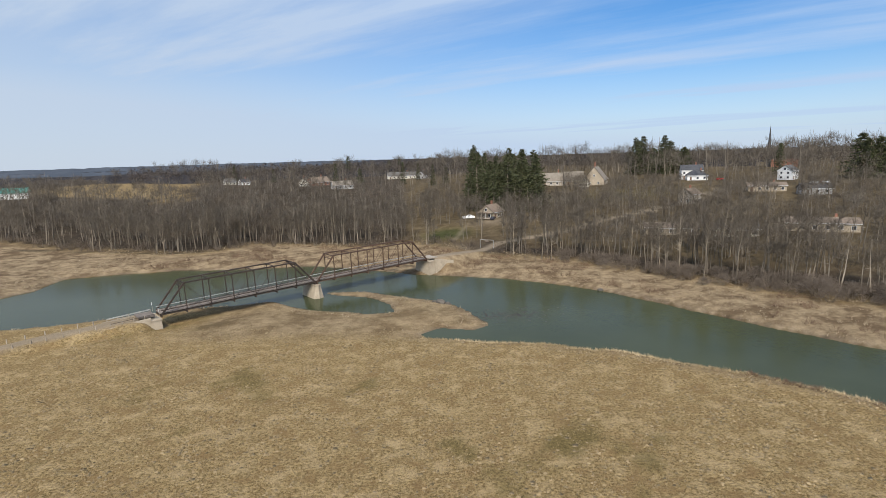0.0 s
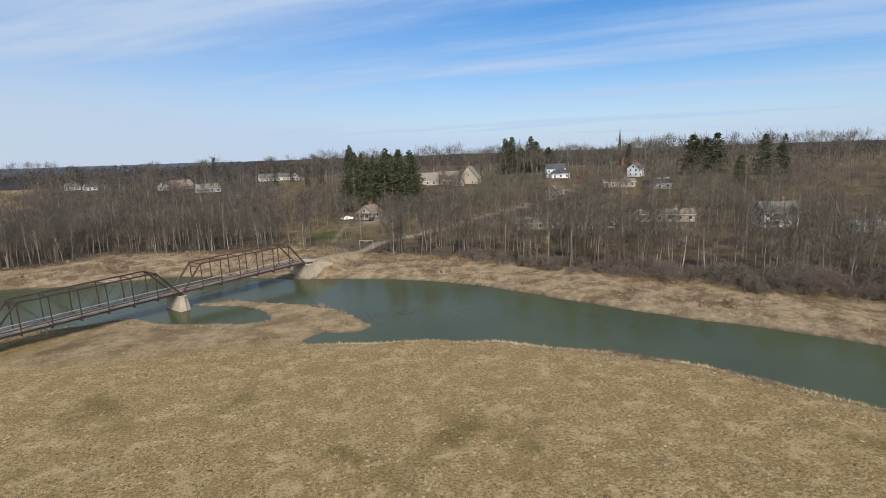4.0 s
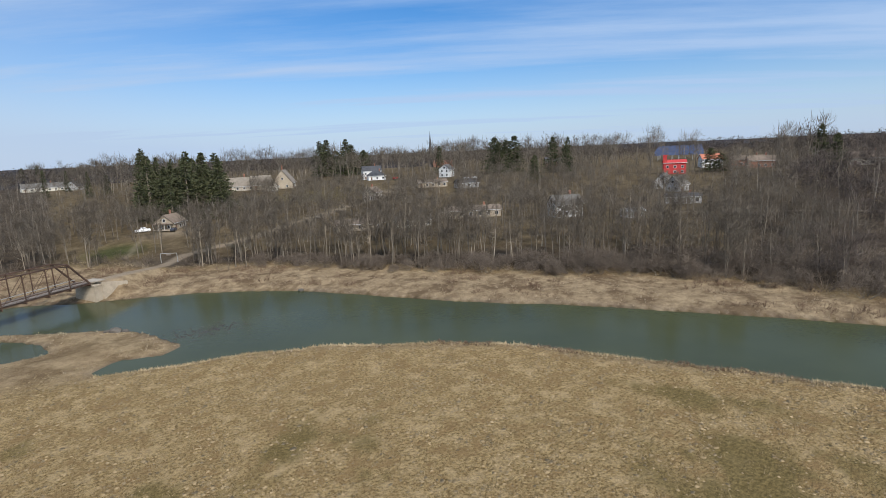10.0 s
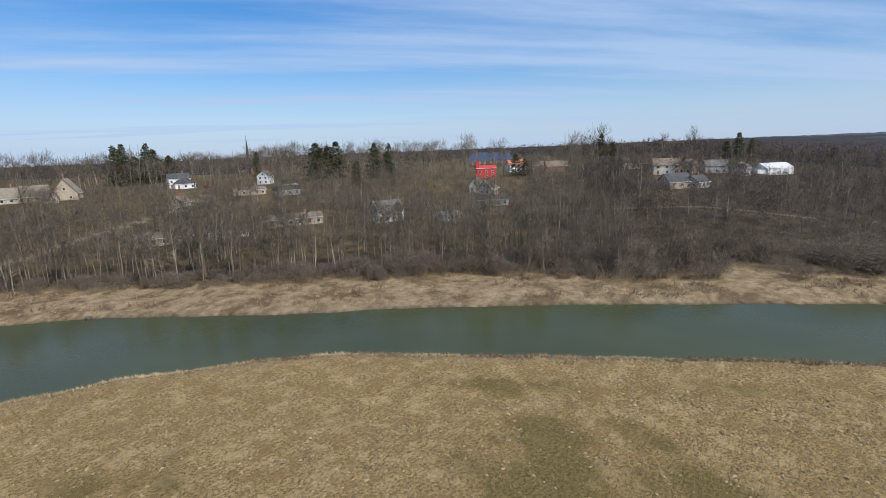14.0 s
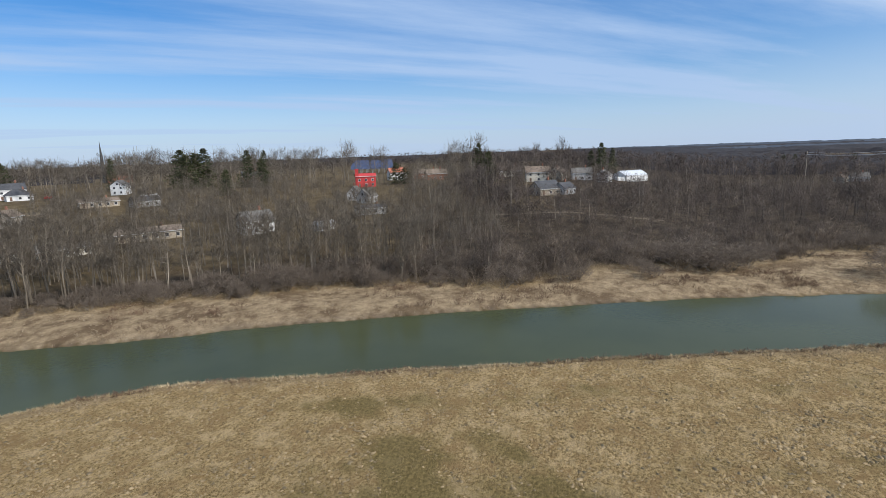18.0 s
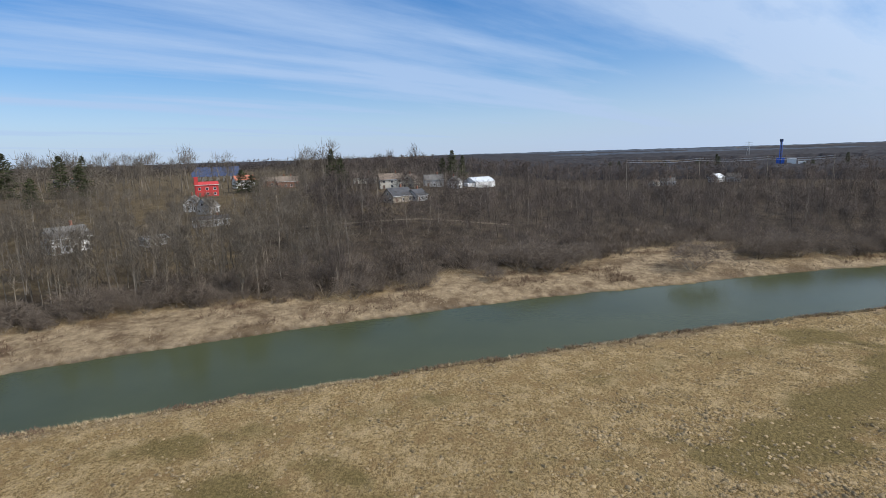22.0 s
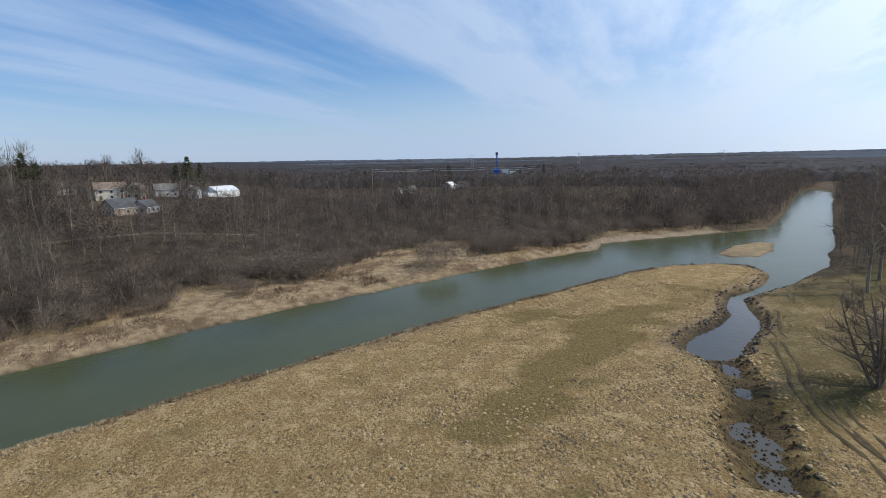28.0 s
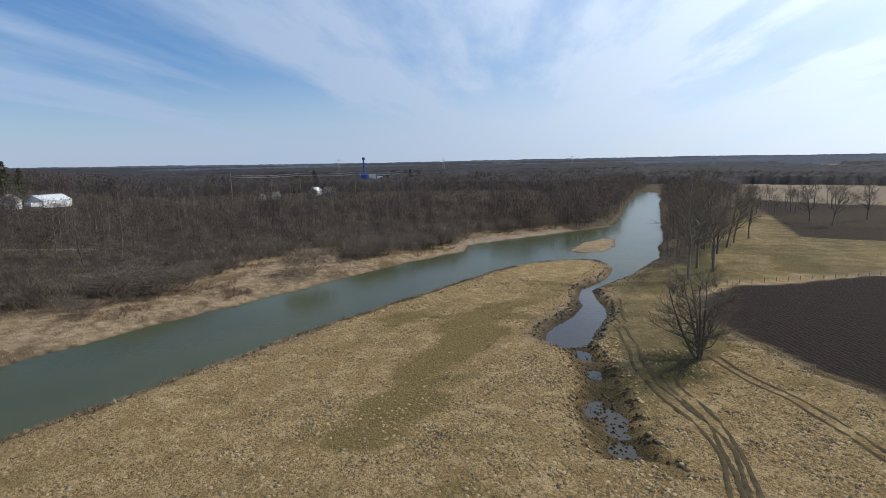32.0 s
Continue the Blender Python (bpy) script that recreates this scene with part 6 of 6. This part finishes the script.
bush_models = [tree_thing("round_shrub", round_shrub(150 + i, t), ("bark", "shrub"), ("trunk", "crown"), "rounded grey leafless shrub at the edge of the reeds", "shrub", "shrubs by the reeds") for i, t in enumerate((4.2, 5.2, 3.4))]
singles = []
for a, b in sample(2500, 80, 260, -230, 140, lambda a, b: (np.where(inside(WOODS, a, b), 1, -1) * away(WOODS_EDGE, a, b) > -4) & (away(WOODS_EDGE, a, b) < 9) & (river_depth(a, b) < -7) & (bearing(a, b) > 40)):
    if len(singles) < 75 and all(math.hypot(a - c, b - d) > 4.2 for c, d in singles):
        singles.append((a, b))
put_trees(bush_models, singles, .7, 1.55, rnd)
foot = []
for a, b in sample(3000, -20, 190, -20, 200, lambda a, b: (np.where(inside(WOODS, a, b), 1, -1) * away(WOODS_EDGE, a, b) > -3) & (away(WOODS_EDGE, a, b) < 7) & (bearing(a, b) > 12) & (bearing(a, b) < 66) & (away(ROAD_FAR, a, b) > 5)):
    if len(foot) < 80 and all(math.hypot(a - c, b - d) > 3.2 for c, d in foot):
        foot.append((a, b))
put_trees(bush_models, foot, .55, 1.05, rnd)
put_trees(bush_models, [(163, 0), (167, -4), (168, 4), (164, 8), (171, -8), (174, 0)], 1.4, 1.8, rnd, 1.25)
put_trees(bush_models, [(152, 14), (158, 20), (156, 17)], .8, 1.1, rnd, 1.2)
put_trees(bush_models, [(171, -39), (174, -42), (187, -61), (190, -66), (192, -73), (197, -82), (196, -62), (204, -60), (199, -90), (180, -11), (186, -17), (172, 11), (203, -100), (207, -110), (200, -70)], 1.2, 1.8, rnd, 1.2)
put_trees(bush_models, [(114, 98), (99, 110), (120, 88), (129, 79), (133, 72), (126, 84), (137, 62), (144, 52), (122, 92), (108, 104)], 1.1, 1.6, rnd, 1.25)

# conifers in the town
spruces = [tree_thing("spruce_tree", conifer(90 + i, t, wd, 40, 13), ("bark", "needle"), ("trunk", "crown"), "dark green spruce tree standing in the town", "conifer", "town conifers")
           for i, (t, wd) in enumerate(((20, 4.6), (24, 5.0), (16, 4.4), (22, 3.8)))]
clump = [(34, 274), (40, 272), (42, 280), (48, 276), (30, 282), (37, 290), (45, 298), (54, 290), (47, 266), (52, 272), (30, 298), (24, 285), (36, 300), (42, 288), (46, 306), (34, 280), (52, 296), (20, 300), (58, 310), (28, 310), (40, 318), (48, 280), (16, 290),
         (50, 322), (60, 300), (64, 318), (22, 320), (12, 306), (70, 305), (56, 285), (38, 296), (30, 330), (45, 335), (20, 338), (60, 338),
         (168, 420), (176, 428), (160, 430), (172, 440), (152, 424), (184, 436), (164, 445), (190, 425), (158, 440),
         (246, 304), (250, 300), (240, 310), (236, 300), (292, 290), (302, 122), (394, 76), (398, 84), (402, 70), 
         (220, 352), (258, 270), (262, 262), (352, 150), (-60, 640), (-50, 660), (-110, 650), (215, 240)]
put_trees(spruces, [p for p in clump[:35] if .055 * p[1] < p[0] < .185 * p[1]], .95, 1.35, rnd, 1.6)
put_trees(spruces, [(28, 345), (36, 360), (24, 392), (40, 386), (33, 408), (44, 372), (26, 268), (32, 292), (48, 350), (54, 366)], .85, 1.2, rnd, 1.4)
put_trees(spruces, [(-6, 402), (4, 420), (-30, 430), (-88, 455), (-70, 470), (-160, 520), (-205, 540), (-20, 480)], .6, .85, rnd, 1.2)
put_trees(spruces, clump[35:48], 1.1, 1.35, rnd, 2.0)
put_trees(spruces, clump[48:], .85, 1.2, rnd, 1.5)
put_trees(spruces, [(297, 176), (294, 181)], .62, .7, rnd, 2.6)
put_trees(spruces, [(743, -174), (738, -160), (748, -188), (735, -182), (752, -166), (760, -59), (756, -70), (667, -252), (672, -262), (696, -420), (690, -408), (700, -434), (684, -300), (720, -120)], .75, 1.0, rnd, 1.6)
# single trees on the near bank
field_tree = tree_thing("field_tree", bare_tree(207, 15.5, .42, .14, 84, 9, 24, stems=6, girth=.034, wide=.009, sides=7), ("bark", "twig"), ("trunk", "crown"), "wide leafless tree with several stems on the meadow", "tree", "meadow trees")
field_tree.matrix_basis = pose(68.2, -80.6, on_land(68.2, -80.6)) @ Matrix.Diagonal((1.22, 1.22, 1.02, 1))
bank_models = [tree_thing("bank_tree", bare_tree(210 + i, t, .36, .26, 34, 6, 13, girth=.015, wide=.011, sides=7), ("bark", "twig"), ("trunk", "crown"), "tall leafless tree on the river bank", "tree", "meadow trees") for i, t in enumerate((16, 18, 15))]
put_trees(bank_models, [(109.7, -130.3), (113.2, -145.1), (118.9, -145.5), (126, -162), (131.6, -172), (144.5, -199.5), (147.9, -213.9), (138, -186), (167.6, -291.6), (152.9, -283.4), (156, -321)], 1.25, 1.7, rnd)

put_trees(bank_models, [(-98, 361.5)], 1.4, 1.5, rnd, .9)


def right_side(xs, ys):
    d = away(RIGHT_BANK, xs, ys)
    return (d < np.interp(np.hypot(xs, ys), [190, 330, 600], [9, 34, 260])) & (d > 2) & ~inside(TOWN_SIDE, xs, ys) & (river_depth(xs, ys) < -2) & ~inside(PALE_FIELD, xs, ys) & (xs > 120)


spots = np.concatenate([spread_spots(sample(850, 118, 700, -820, -145, right_side), .65, 1.1, 9, 6, .2),
                        spread_spots(sample(190, 135, 380, -420, -148, lambda a, b: (away(RIGHT_BANK, a, b) < 24) & ~inside(TOWN_SIDE, a, b) & (river_depth(a, b) < -1.5) & ~inside(SANDBAR, a, b)), .6, 1.1, 4)])
scatter("river_wood_trunks", lod_wood, spots, "bark_stuff", "trunks of the leafless wood along the river", "woods")
scatter("river_wood_twigs", lod_fine, spots, "twig_low", "fine twigs of the leafless wood along the river", "woods", True)


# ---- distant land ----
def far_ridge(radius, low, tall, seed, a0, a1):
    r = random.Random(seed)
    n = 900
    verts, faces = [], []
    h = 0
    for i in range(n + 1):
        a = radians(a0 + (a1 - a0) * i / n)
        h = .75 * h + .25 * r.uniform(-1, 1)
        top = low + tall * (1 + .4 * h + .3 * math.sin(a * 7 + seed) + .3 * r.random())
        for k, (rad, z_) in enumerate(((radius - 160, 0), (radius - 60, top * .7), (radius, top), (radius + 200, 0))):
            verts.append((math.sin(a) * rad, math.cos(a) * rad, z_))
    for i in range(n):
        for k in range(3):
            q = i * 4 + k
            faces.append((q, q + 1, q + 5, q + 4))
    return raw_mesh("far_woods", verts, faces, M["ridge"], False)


# three ridges; no haze in the air, it sits in their material's colour
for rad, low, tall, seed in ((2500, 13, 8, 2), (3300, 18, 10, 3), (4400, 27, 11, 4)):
    tagged(new("backdrop", far_ridge(rad, low, tall, seed, -75, 190)), "distant wooded land on the horizon, coloured blue-grey to stand for haze", "backdrop", kind="structure")

# ---- grass and reeds ----
def tuft(seed, blades, tall, lean, wide):
    s = Sticks(seed)
    r = s.r
    for i in range(blades):
        t = r.uniform(0, 6.283)
        out = r.uniform(.1, 1) * lean
        s.twig(Vector((r.gauss(0, .12), r.gauss(0, .12), -.05)), Vector((math.cos(t) * out, math.sin(t) * out, 1)).normalized() * tall * r.uniform(.5, 1.1), wide)
    return s.arrays()


def meadow(xs, ys):
    return ~inside(TOWN_SIDE, xs, ys) & (river_depth(xs, ys) < -1.2) & ~inside(PLOUGH, xs, ys) & ~inside(MUD, xs, ys) & (np.hypot((xs - 84) / 12, (ys + 84) / 7) > 1) & (away(ROAD_NEAR, xs, ys) > 3) & (np.hypot(xs - 6, ys + 2) > 22) & ~(inside(RIGHT_FIELD, xs, ys) & (rng.random(xs.shape) < .3)) & (rng.random(xs.shape) < .6 + .4 * ripple(xs * .6, ys * .6))


def tussock(seed, wide, tall):
    """A clump of bent-over dry grass: a low uneven dome that leans downwind, with a few loose blades."""
    s = Sticks(seed)
    r = s.r
    lean = Vector((.16, -.1, 0)) * wide
    ring = [Vector((math.cos(m * 1.2566) * wide * r.uniform(.6, 1.3), math.sin(m * 1.2566) * wide * r.uniform(.6, 1.3), -.05)) for m in range(5)]
    s.v += ring + [lean + Vector((0, 0, tall))]
    s.f += [(m, (m + 1) % 5, 5) for m in range(5)]
    for m in range(3):
        t = r.uniform(0, 6.283)
        s.twig(Vector((math.cos(t), math.sin(t), .1)) * wide * .3, Vector((math.cos(t) * .9, math.sin(t) * .9, .5)) * wide * 1.3, .03)
    return s.arrays()


def clear_of_ruts(xs, ys):
    return np.min([away(line, xs, ys) for line in WHEEL_TRACKS], axis=0) > 1.5


def tufted(xs, ys):
    return meadow(xs, ys) & clear_of_ruts(xs, ys) & (rng.random(xs.shape) < 1 - .75 * sward(xs, ys))


tufts = [tussock(300 + i, w_, t_) for i, (w_, t_) in enumerate(((.30, .17), (.38, .20), (.25, .19), (.46, .19)))]
scatter("meadow_tussocks", tufts, spread_spots(sample(60000, -75, 150, -95, 112, tufted), .5, 1.25, 4), "tussock", "dry straw-coloured tussocks of the meadow", "grass", True)
hummocks = [tussock(330 + i, w_, t_) for i, (w_, t_) in enumerate(((.34, .24), (.42, .26), (.28, .25)))]
scatter("meadow_hummocks", hummocks, spread_spots(sample(9000, 8, 84, -96, -6, lambda a, b: tufted(a, b) & clear_of_ruts(a, b) & (away(NEAR_BANK, a, b) > 16) & (rng.random(a.shape) < step(90, 30, np.hypot(a - 44, b + 60)))), .7, 1.3, 3), "tussock", "high uneven hummocks of dry grass on the meadow", "grass", True)
blades = [tuft(310 + i, 6, .5, 1.2, .04) for i in range(3)]
scatter("meadow_grass", blades, spread_spots(sample(20000, -75, 150, -95, 112, meadow), .6, 1.3, 3), "tussock", "loose dry grass blades of the meadow", "grass")


def reedy_shore(xs, ys):
    e = np.where(inside(WOODS, xs, ys), -1, 1) * away(WOODS_EDGE, xs, ys)
    d = -river_depth(xs, ys)
    near = ~inside(TOWN_SIDE, xs, ys) & (d < 5)
    return (d > .6) & (near | (inside(TOWN_SIDE, xs, ys) & (e > -8))) & (away(ROAD_FAR, xs, ys) > 4) & (away(ROAD_NEAR, xs, ys) > 4) & ~inside(SANDBAR, xs, ys) & (rng.random(xs.shape) < .7) & ~inside(MUD, xs, ys)


reeds = [tuft(320 + i, 7, .55, .9, .045) for i in range(3)]
scatter("shore_reeds", reeds, spread_spots(sample(15000, -140, 220, -170, 235, reedy_shore), .6, 1.4, 3), "reed", "pale dry reeds along the river banks", "reeds")



def bank_top(xs, ys):
    d = -river_depth(xs, ys)
    return ~inside(TOWN_SIDE, xs, ys) & (d > .5) & (d < 2.6) & (away(NEAR_BANK[28:], xs, ys) < 4) & (ripple(xs * .9, ys * .9) > -.25)


rim = [tuft(340 + i, 6, .6, .9, .05) for i in range(2)]
scatter("bank_grass", rim, spread_spots(sample(4500, -5, 160, -100, 108, lambda a, b: (away(NEAR_BANK[24:37], a, b) < 4) & (river_depth(a, b) < -.4) & (river_depth(a, b) > -2.4)), .6, 1.3, 2), "pale_grass", "pale dry grass along the bank edge", "grass")
far_brush = [bush(125 + i, 1.6, 1.2, 8, 7, .035) for i in range(2)]
scatter("reed_brush", far_brush, spread_spots(sample(900, -120, 230, -150, 220, lambda a, b: inside(TOWN_SIDE, a, b) & (river_depth(a, b) < -3) & ~inside(WOODS, a, b) & (away(ROAD_FAR, a, b) > 5) & (ripple(a * .55, b * .55) + .5 * ripple(a * .2, b * .2) > .25)), .5, 1.2, 2), "brush", "low brown brush among the pale reeds", "brush")
brush = [bush(120 + i, 1.0, 1.1, 6, 6, .03) for i in range(2)]
scatter("bank_brush", brush, spread_spots(sample(700, 5, 160, -135, 108, bank_top), .5, 1.15, 2), "brush", "low brown brush along the bank edge", "brush")


# ---- small things ----
def boulder(at, size, seed, label):
    r = random.Random(seed)
    bm = bmesh.new()
    bmesh.ops.create_icosphere(bm, subdivisions=2, radius=1)
    for v in bm.verts:
        v.co *= r.uniform(.82, 1.1)
        v.co = Vector((v.co.x * size[0], v.co.y * size[1], v.co.z * size[2]))
    ob = part("boulder", bm, "rock")
    ob.matrix_basis = pose(*at, 0, 0, r.uniform(0, 360))
    return tagged(ob, label, "rock", "river rocks")


for k, (a, b, size) in enumerate(((-1, 132, (1.6, 1.1, .9)), (.8, 131, (.8, .7, .5)), (42, 140.5, (1.0, .7, .5)), (-2.6, 133, (.7, .6, .4)))):
    boulder((a, b, max(on_land(a, b), WATER) + .1), size, k, "grey-brown boulder at the water's edge")
r_ = random.Random(31)
verts, faces = [], []
for k in range(260):  # stones of the shoal beyond the spit
    a, b, s_ = 15 + r_.gauss(0, 4.6), 120.5 + r_.gauss(0, 2.2), r_.uniform(.2, .6)
    q = len(verts)
    for m in range(6):
        t_ = m * math.pi / 3
        verts.append((a + math.cos(t_) * s_ * r_.uniform(.8, 1.2), b + math.sin(t_) * s_ * r_.uniform(.8, 1.2), WATER - .1))
    verts.append((a, b, WATER + s_ * .22))
    faces += [(q + m, q + (m + 1) % 6, q + 6) for m in range(6)]
tagged(new("shoal_stones", raw_mesh("shoal_stones", verts, faces, M["wet_rock"])), "wet stones of a shoal just above water", "stones", kind="stuff")

r_ = random.Random(41)
verts, faces = [], []
for a, b in sample(520, 44, 88, -76, -42, lambda a, b: inside(MUD, a, b) & (away(MUD, a, b, True) > .5)):
    s_, z_ = r_.uniform(.14, .42), max(on_land(a, b), WATER - .05)
    q = len(verts)
    for m in range(6):
        t_ = m * math.pi / 3
        verts.append((a + math.cos(t_) * s_ * r_.uniform(.7, 1.3), b + math.sin(t_) * s_ * r_.uniform(.7, 1.3), z_ - .1))
    verts.append((a + r_.uniform(-.1, .1), b + r_.uniform(-.1, .1), z_ + s_ * r_.uniform(.35, .8)))
    faces += [(q + m, q + (m + 1) % 6, q + 6) for m in range(6)]
tagged(new("mud_clods", raw_mesh("mud_clods", verts, faces, M["mud"])), "dark trodden mud clods round shallow puddles", "mud", kind="stuff")

gate = thing("height_gate", (16.5, 199.5, on_land(16.5, 199.5)), -30, "pale steel height gate over the far road", "gate")
for a in (-2.7, 2.7):
    part("gate_post", box(.16, .16, 3.3, (a, 0, -.2)), "rail", gate)
part("cross_bar", beam((-2.8, 0, 3.1), (2.8, 0, 3.1), .14, .14), "rail", gate)
part("chevron_board", box(1.6, .08, .4, (0, -.14, 2.5)), "planks", gate)


def car(at, turn, paint, label, long=4.6, tall=1.5, bed=False):
    ob = thing("pickup_truck" if bed else "car", (*at, on_land(*at)), turn, label, "car", "parked cars")
    bm = box(long, 1.8, tall * .5, (0, 0, .35), bevel=.12)
    part("body", bm, paint, ob)
    bm = bmesh.new()
    x0, x1 = (-.1 * long, .2 * long) if bed else (-.36 * long, .2 * long)
    low = [(x0 - .25, -.82), (x1 + .4, -.82), (x1 + .4, .82), (x0 - .25, .82)]
    high = [(x0 + .1, -.66), (x1 - .15, -.66), (x1 - .15, .66), (x0 + .1, .66)]
    a = [bm.verts.new((*p, .33 + tall * .5)) for p in low]
    b = [bm.verts.new((*p, tall)) for p in high]
    bm.faces.new(b)
    for i in range(4):
        bm.faces.new((a[i - 1], a[i], b[i], b[i - 1]))
    bmesh.ops.recalc_face_normals(bm, faces=bm.faces)
    part("cabin", bm, paint, ob)
    for s_ in (-1, 1):
        part("side_window", box((x1 - x0) * .8, .05, .36, ((x0 + x1) / 2, s_ * .74, .42 + tall * .5)), "glass", ob)
        for e in (-.31, .31):
            wheel = part("wheel", rod((e * long, s_ * .72, .34), (e * long, s_ * .93, .34), .34, n=14), "black", ob)
            part("rim", rod((e * long, s_ * .92, .34), (e * long, s_ * .96, .34), .2, n=10), "rail", wheel)
    part("windscreen", box(.06, 1.3, .34, (x1 + .16, 0, .44 + tall * .5)), "glass", ob)
    return ob


car((13, 262), 12, "car_white", "white pickup truck parked beside the cottage", 6.0, 2.0, True)
car((34, 258), 20, "car_dark", "dark car parked in front of the spruces")
car((38, 260), 15, "car_dark", "dark car parked on the cottage yard")
car((24, 253), 70, "car_dark", "dark car parked before the porch")
car((174, 337), 20, "redwall", "small red car beside the white bungalow")

# wire fence along the far side of the ploughed field
fence = thing("wire_fence", (0, 0, 0), 0, "wooden post and wire fence at the ploughed field", "fence")
line = [(103, -127), (95, -151), (86, -178), (74, -205)]
posts = []
for (ax, ay), (bx, by) in zip(line, line[1:]):
    n = int(math.hypot(bx - ax, by - ay) / 3.4)
    posts += [(ax + (bx - ax) * k / n, ay + (by - ay) * k / n) for k in range(n)]
for a, b in posts:
    part("post", box(.13, .13, rnd.uniform(1.05, 1.3), (a, b, on_land(a, b) - .1)), "wood", fence)
for z_ in (.45, .8, 1.1):
    for (a, b), (c, d) in zip(posts, posts[1:]):
        part("wire", rod((a, b, on_land(a, b) + z_), (c, d, on_land(c, d) + z_), .012, n=3), "cable", fence)

# pale dry grass and posts on the verge of the ploughed field
VERGE = PLOUGH[2:10]
verge_grass = [tuft(350 + i, 8, .55, 1.1, .05) for i in range(3)]
scatter("verge_grass", verge_grass, spread_spots(sample(2600, -30, 96, -116, -70, lambda a, b: away(VERGE, a, b) < .5 + .5 * rng.random(a.shape)), .5, 1.1, 3), "pale_grass", "pale dry grass on the verge of the ploughed field", "grass")
for (ax, ay), (bx, by) in zip(VERGE, VERGE[1:6]):
    n = max(1, int(math.hypot(bx - ax, by - ay) / 6))
    for k in range(n):
        px_, py_ = ax + (bx - ax) * k / n, ay + (by - ay) * k / n
        post = thing("verge_post", (px_, py_, on_land(px_, py_) - .1), 30 * k, "grey wooden stake on the grassy field verge", "post", "verge posts")
        part("shaft", box(.12, .12, 1.1 + .2 * rnd.random(), bevel=.015), "wood", post)

# power line in front of the far woods: poles and sagging cables
poles = [(459, -50), (451, -101), (439, -143), (426, -179)]
line_top = []
for a, b in poles:
    base = on_land(a, b)
    pole = thing("utility_pole", (a, b, base), 8, "grey wooden utility pole with two cross arms", "utility pole", "power line poles")
    part("pole", rod((0, 0, -.3), (0, 0, 27 - base), .24, .15, 8), "wood", pole)
    for z_ in (24.5 - base, 26.0 - base):
        part("cross_arm", beam((-1.6, 0, z_), (1.6, 0, z_), .14, .14), "wood", pole)
    line_top.append((a, b))
cables = thing("power_cables", (0, 0, 0), 0, "thin sagging power cables above the woods", "cable")
for off, z_ in ((-1.5, 24.6), (0, 24.7), (1.5, 24.6), (-1.5, 26.1), (1.5, 26.1)):
    for (ax, ay), (bx, by) in zip(line_top, line_top[1:]):
        pts = [Vector((ax + (bx - ax) * k / 8 + off, ay + (by - ay) * k / 8, z_ - 4.4 * (k / 8) * (1 - k / 8))) for k in range(9)]
        bm = bmesh.new()
        rings = [[bm.verts.new(p + Vector((.05 * math.cos(m * 2.094), 0, .05 * math.sin(m * 2.094)))) for m in range(3)] for p in pts]
        for a_, b_ in zip(rings, rings[1:]):
            for m in range(3):
                bm.faces.new((a_[m - 1], a_[m], b_[m], b_[m - 1]))
        part("cable", bm, "trim", cables)


# lattice pylons far off on the horizon
def pylon(a, b, tall):
    ob = thing("pylon", (a, b, on_land(a, b)), facing(a, b), "grey steel lattice pylon on the horizon", "pylon", "distant pylons")
    bm = bmesh.new()
    for sx_ in (-1, 1):
        for sy_ in (-1, 1):
            beam((sx_ * 4, sy_ * 4, 0), (sx_ * .8, sy_ * .8, tall), .26, .26, bm)
    for k in range(6):
        w0 = 4 - 3.2 * k / 6
        beam((-w0, -w0, tall * k / 6), (w0 * .85, -w0, tall * (k + 1) / 6), .18, .18, bm)
        beam((w0, -w0, tall * k / 6), (-w0 * .85, -w0, tall * (k + 1) / 6), .18, .18, bm)
    part("tower", bm, "rail", ob)
    for k in (.7, .82, .94):
        part("cross_arm", beam((-8, 0, tall * k), (8, 0, tall * k), .25, .3), "rail", ob)


for a, b in ((1430, -420), (1480, -760), (1330, -1130), (960, -1290)):
    pylon(a, b, 40)

# stones lying along the foot of the near bank
r_ = random.Random(77)
verts, faces = [], []
for a, b in sample(420, 40, 130, -50, 90, lambda a, b: (away(NEAR_BANK[27:36], a, b) < 2) & (np.abs(river_depth(a, b) + .35) < .7) & (ripple(a * .3, b * .3) > -.1)) + sample(170, 78, 135, -128, -58, lambda a, b: (away(CREEK, a, b) < 3) & (river_depth(a, b) < .1) & (river_depth(a, b) > -2.2)):
    s_, z_ = r_.uniform(.16, .45), on_land(a, b)
    q = len(verts)
    for m in range(5):
        t_ = m * 1.2566
        verts.append((a + math.cos(t_) * s_ * r_.uniform(.8, 1.2), b + math.sin(t_) * s_ * r_.uniform(.8, 1.2), z_ - .1))
        verts.append((a + math.cos(t_) * s_ * .6 * r_.uniform(.8, 1.2), b + math.sin(t_) * s_ * .6 * r_.uniform(.8, 1.2), z_ + s_ * r_.uniform(.5, .8)))
    for m in range(5):
        n = (m + 1) % 5
        faces += [(q + 2 * m, q + 2 * n, q + 2 * n + 1), (q + 2 * m, q + 2 * n + 1, q + 2 * m + 1)]
    faces += [(q + 1, q + 3, q + 5), (q + 1, q + 5, q + 7), (q + 1, q + 7, q + 9)]
tagged(new("bank_stones", raw_mesh("bank_stones", verts, faces, M["rock"])), "dark stones along the foot of the bank and creek", "stones", kind="stuff")
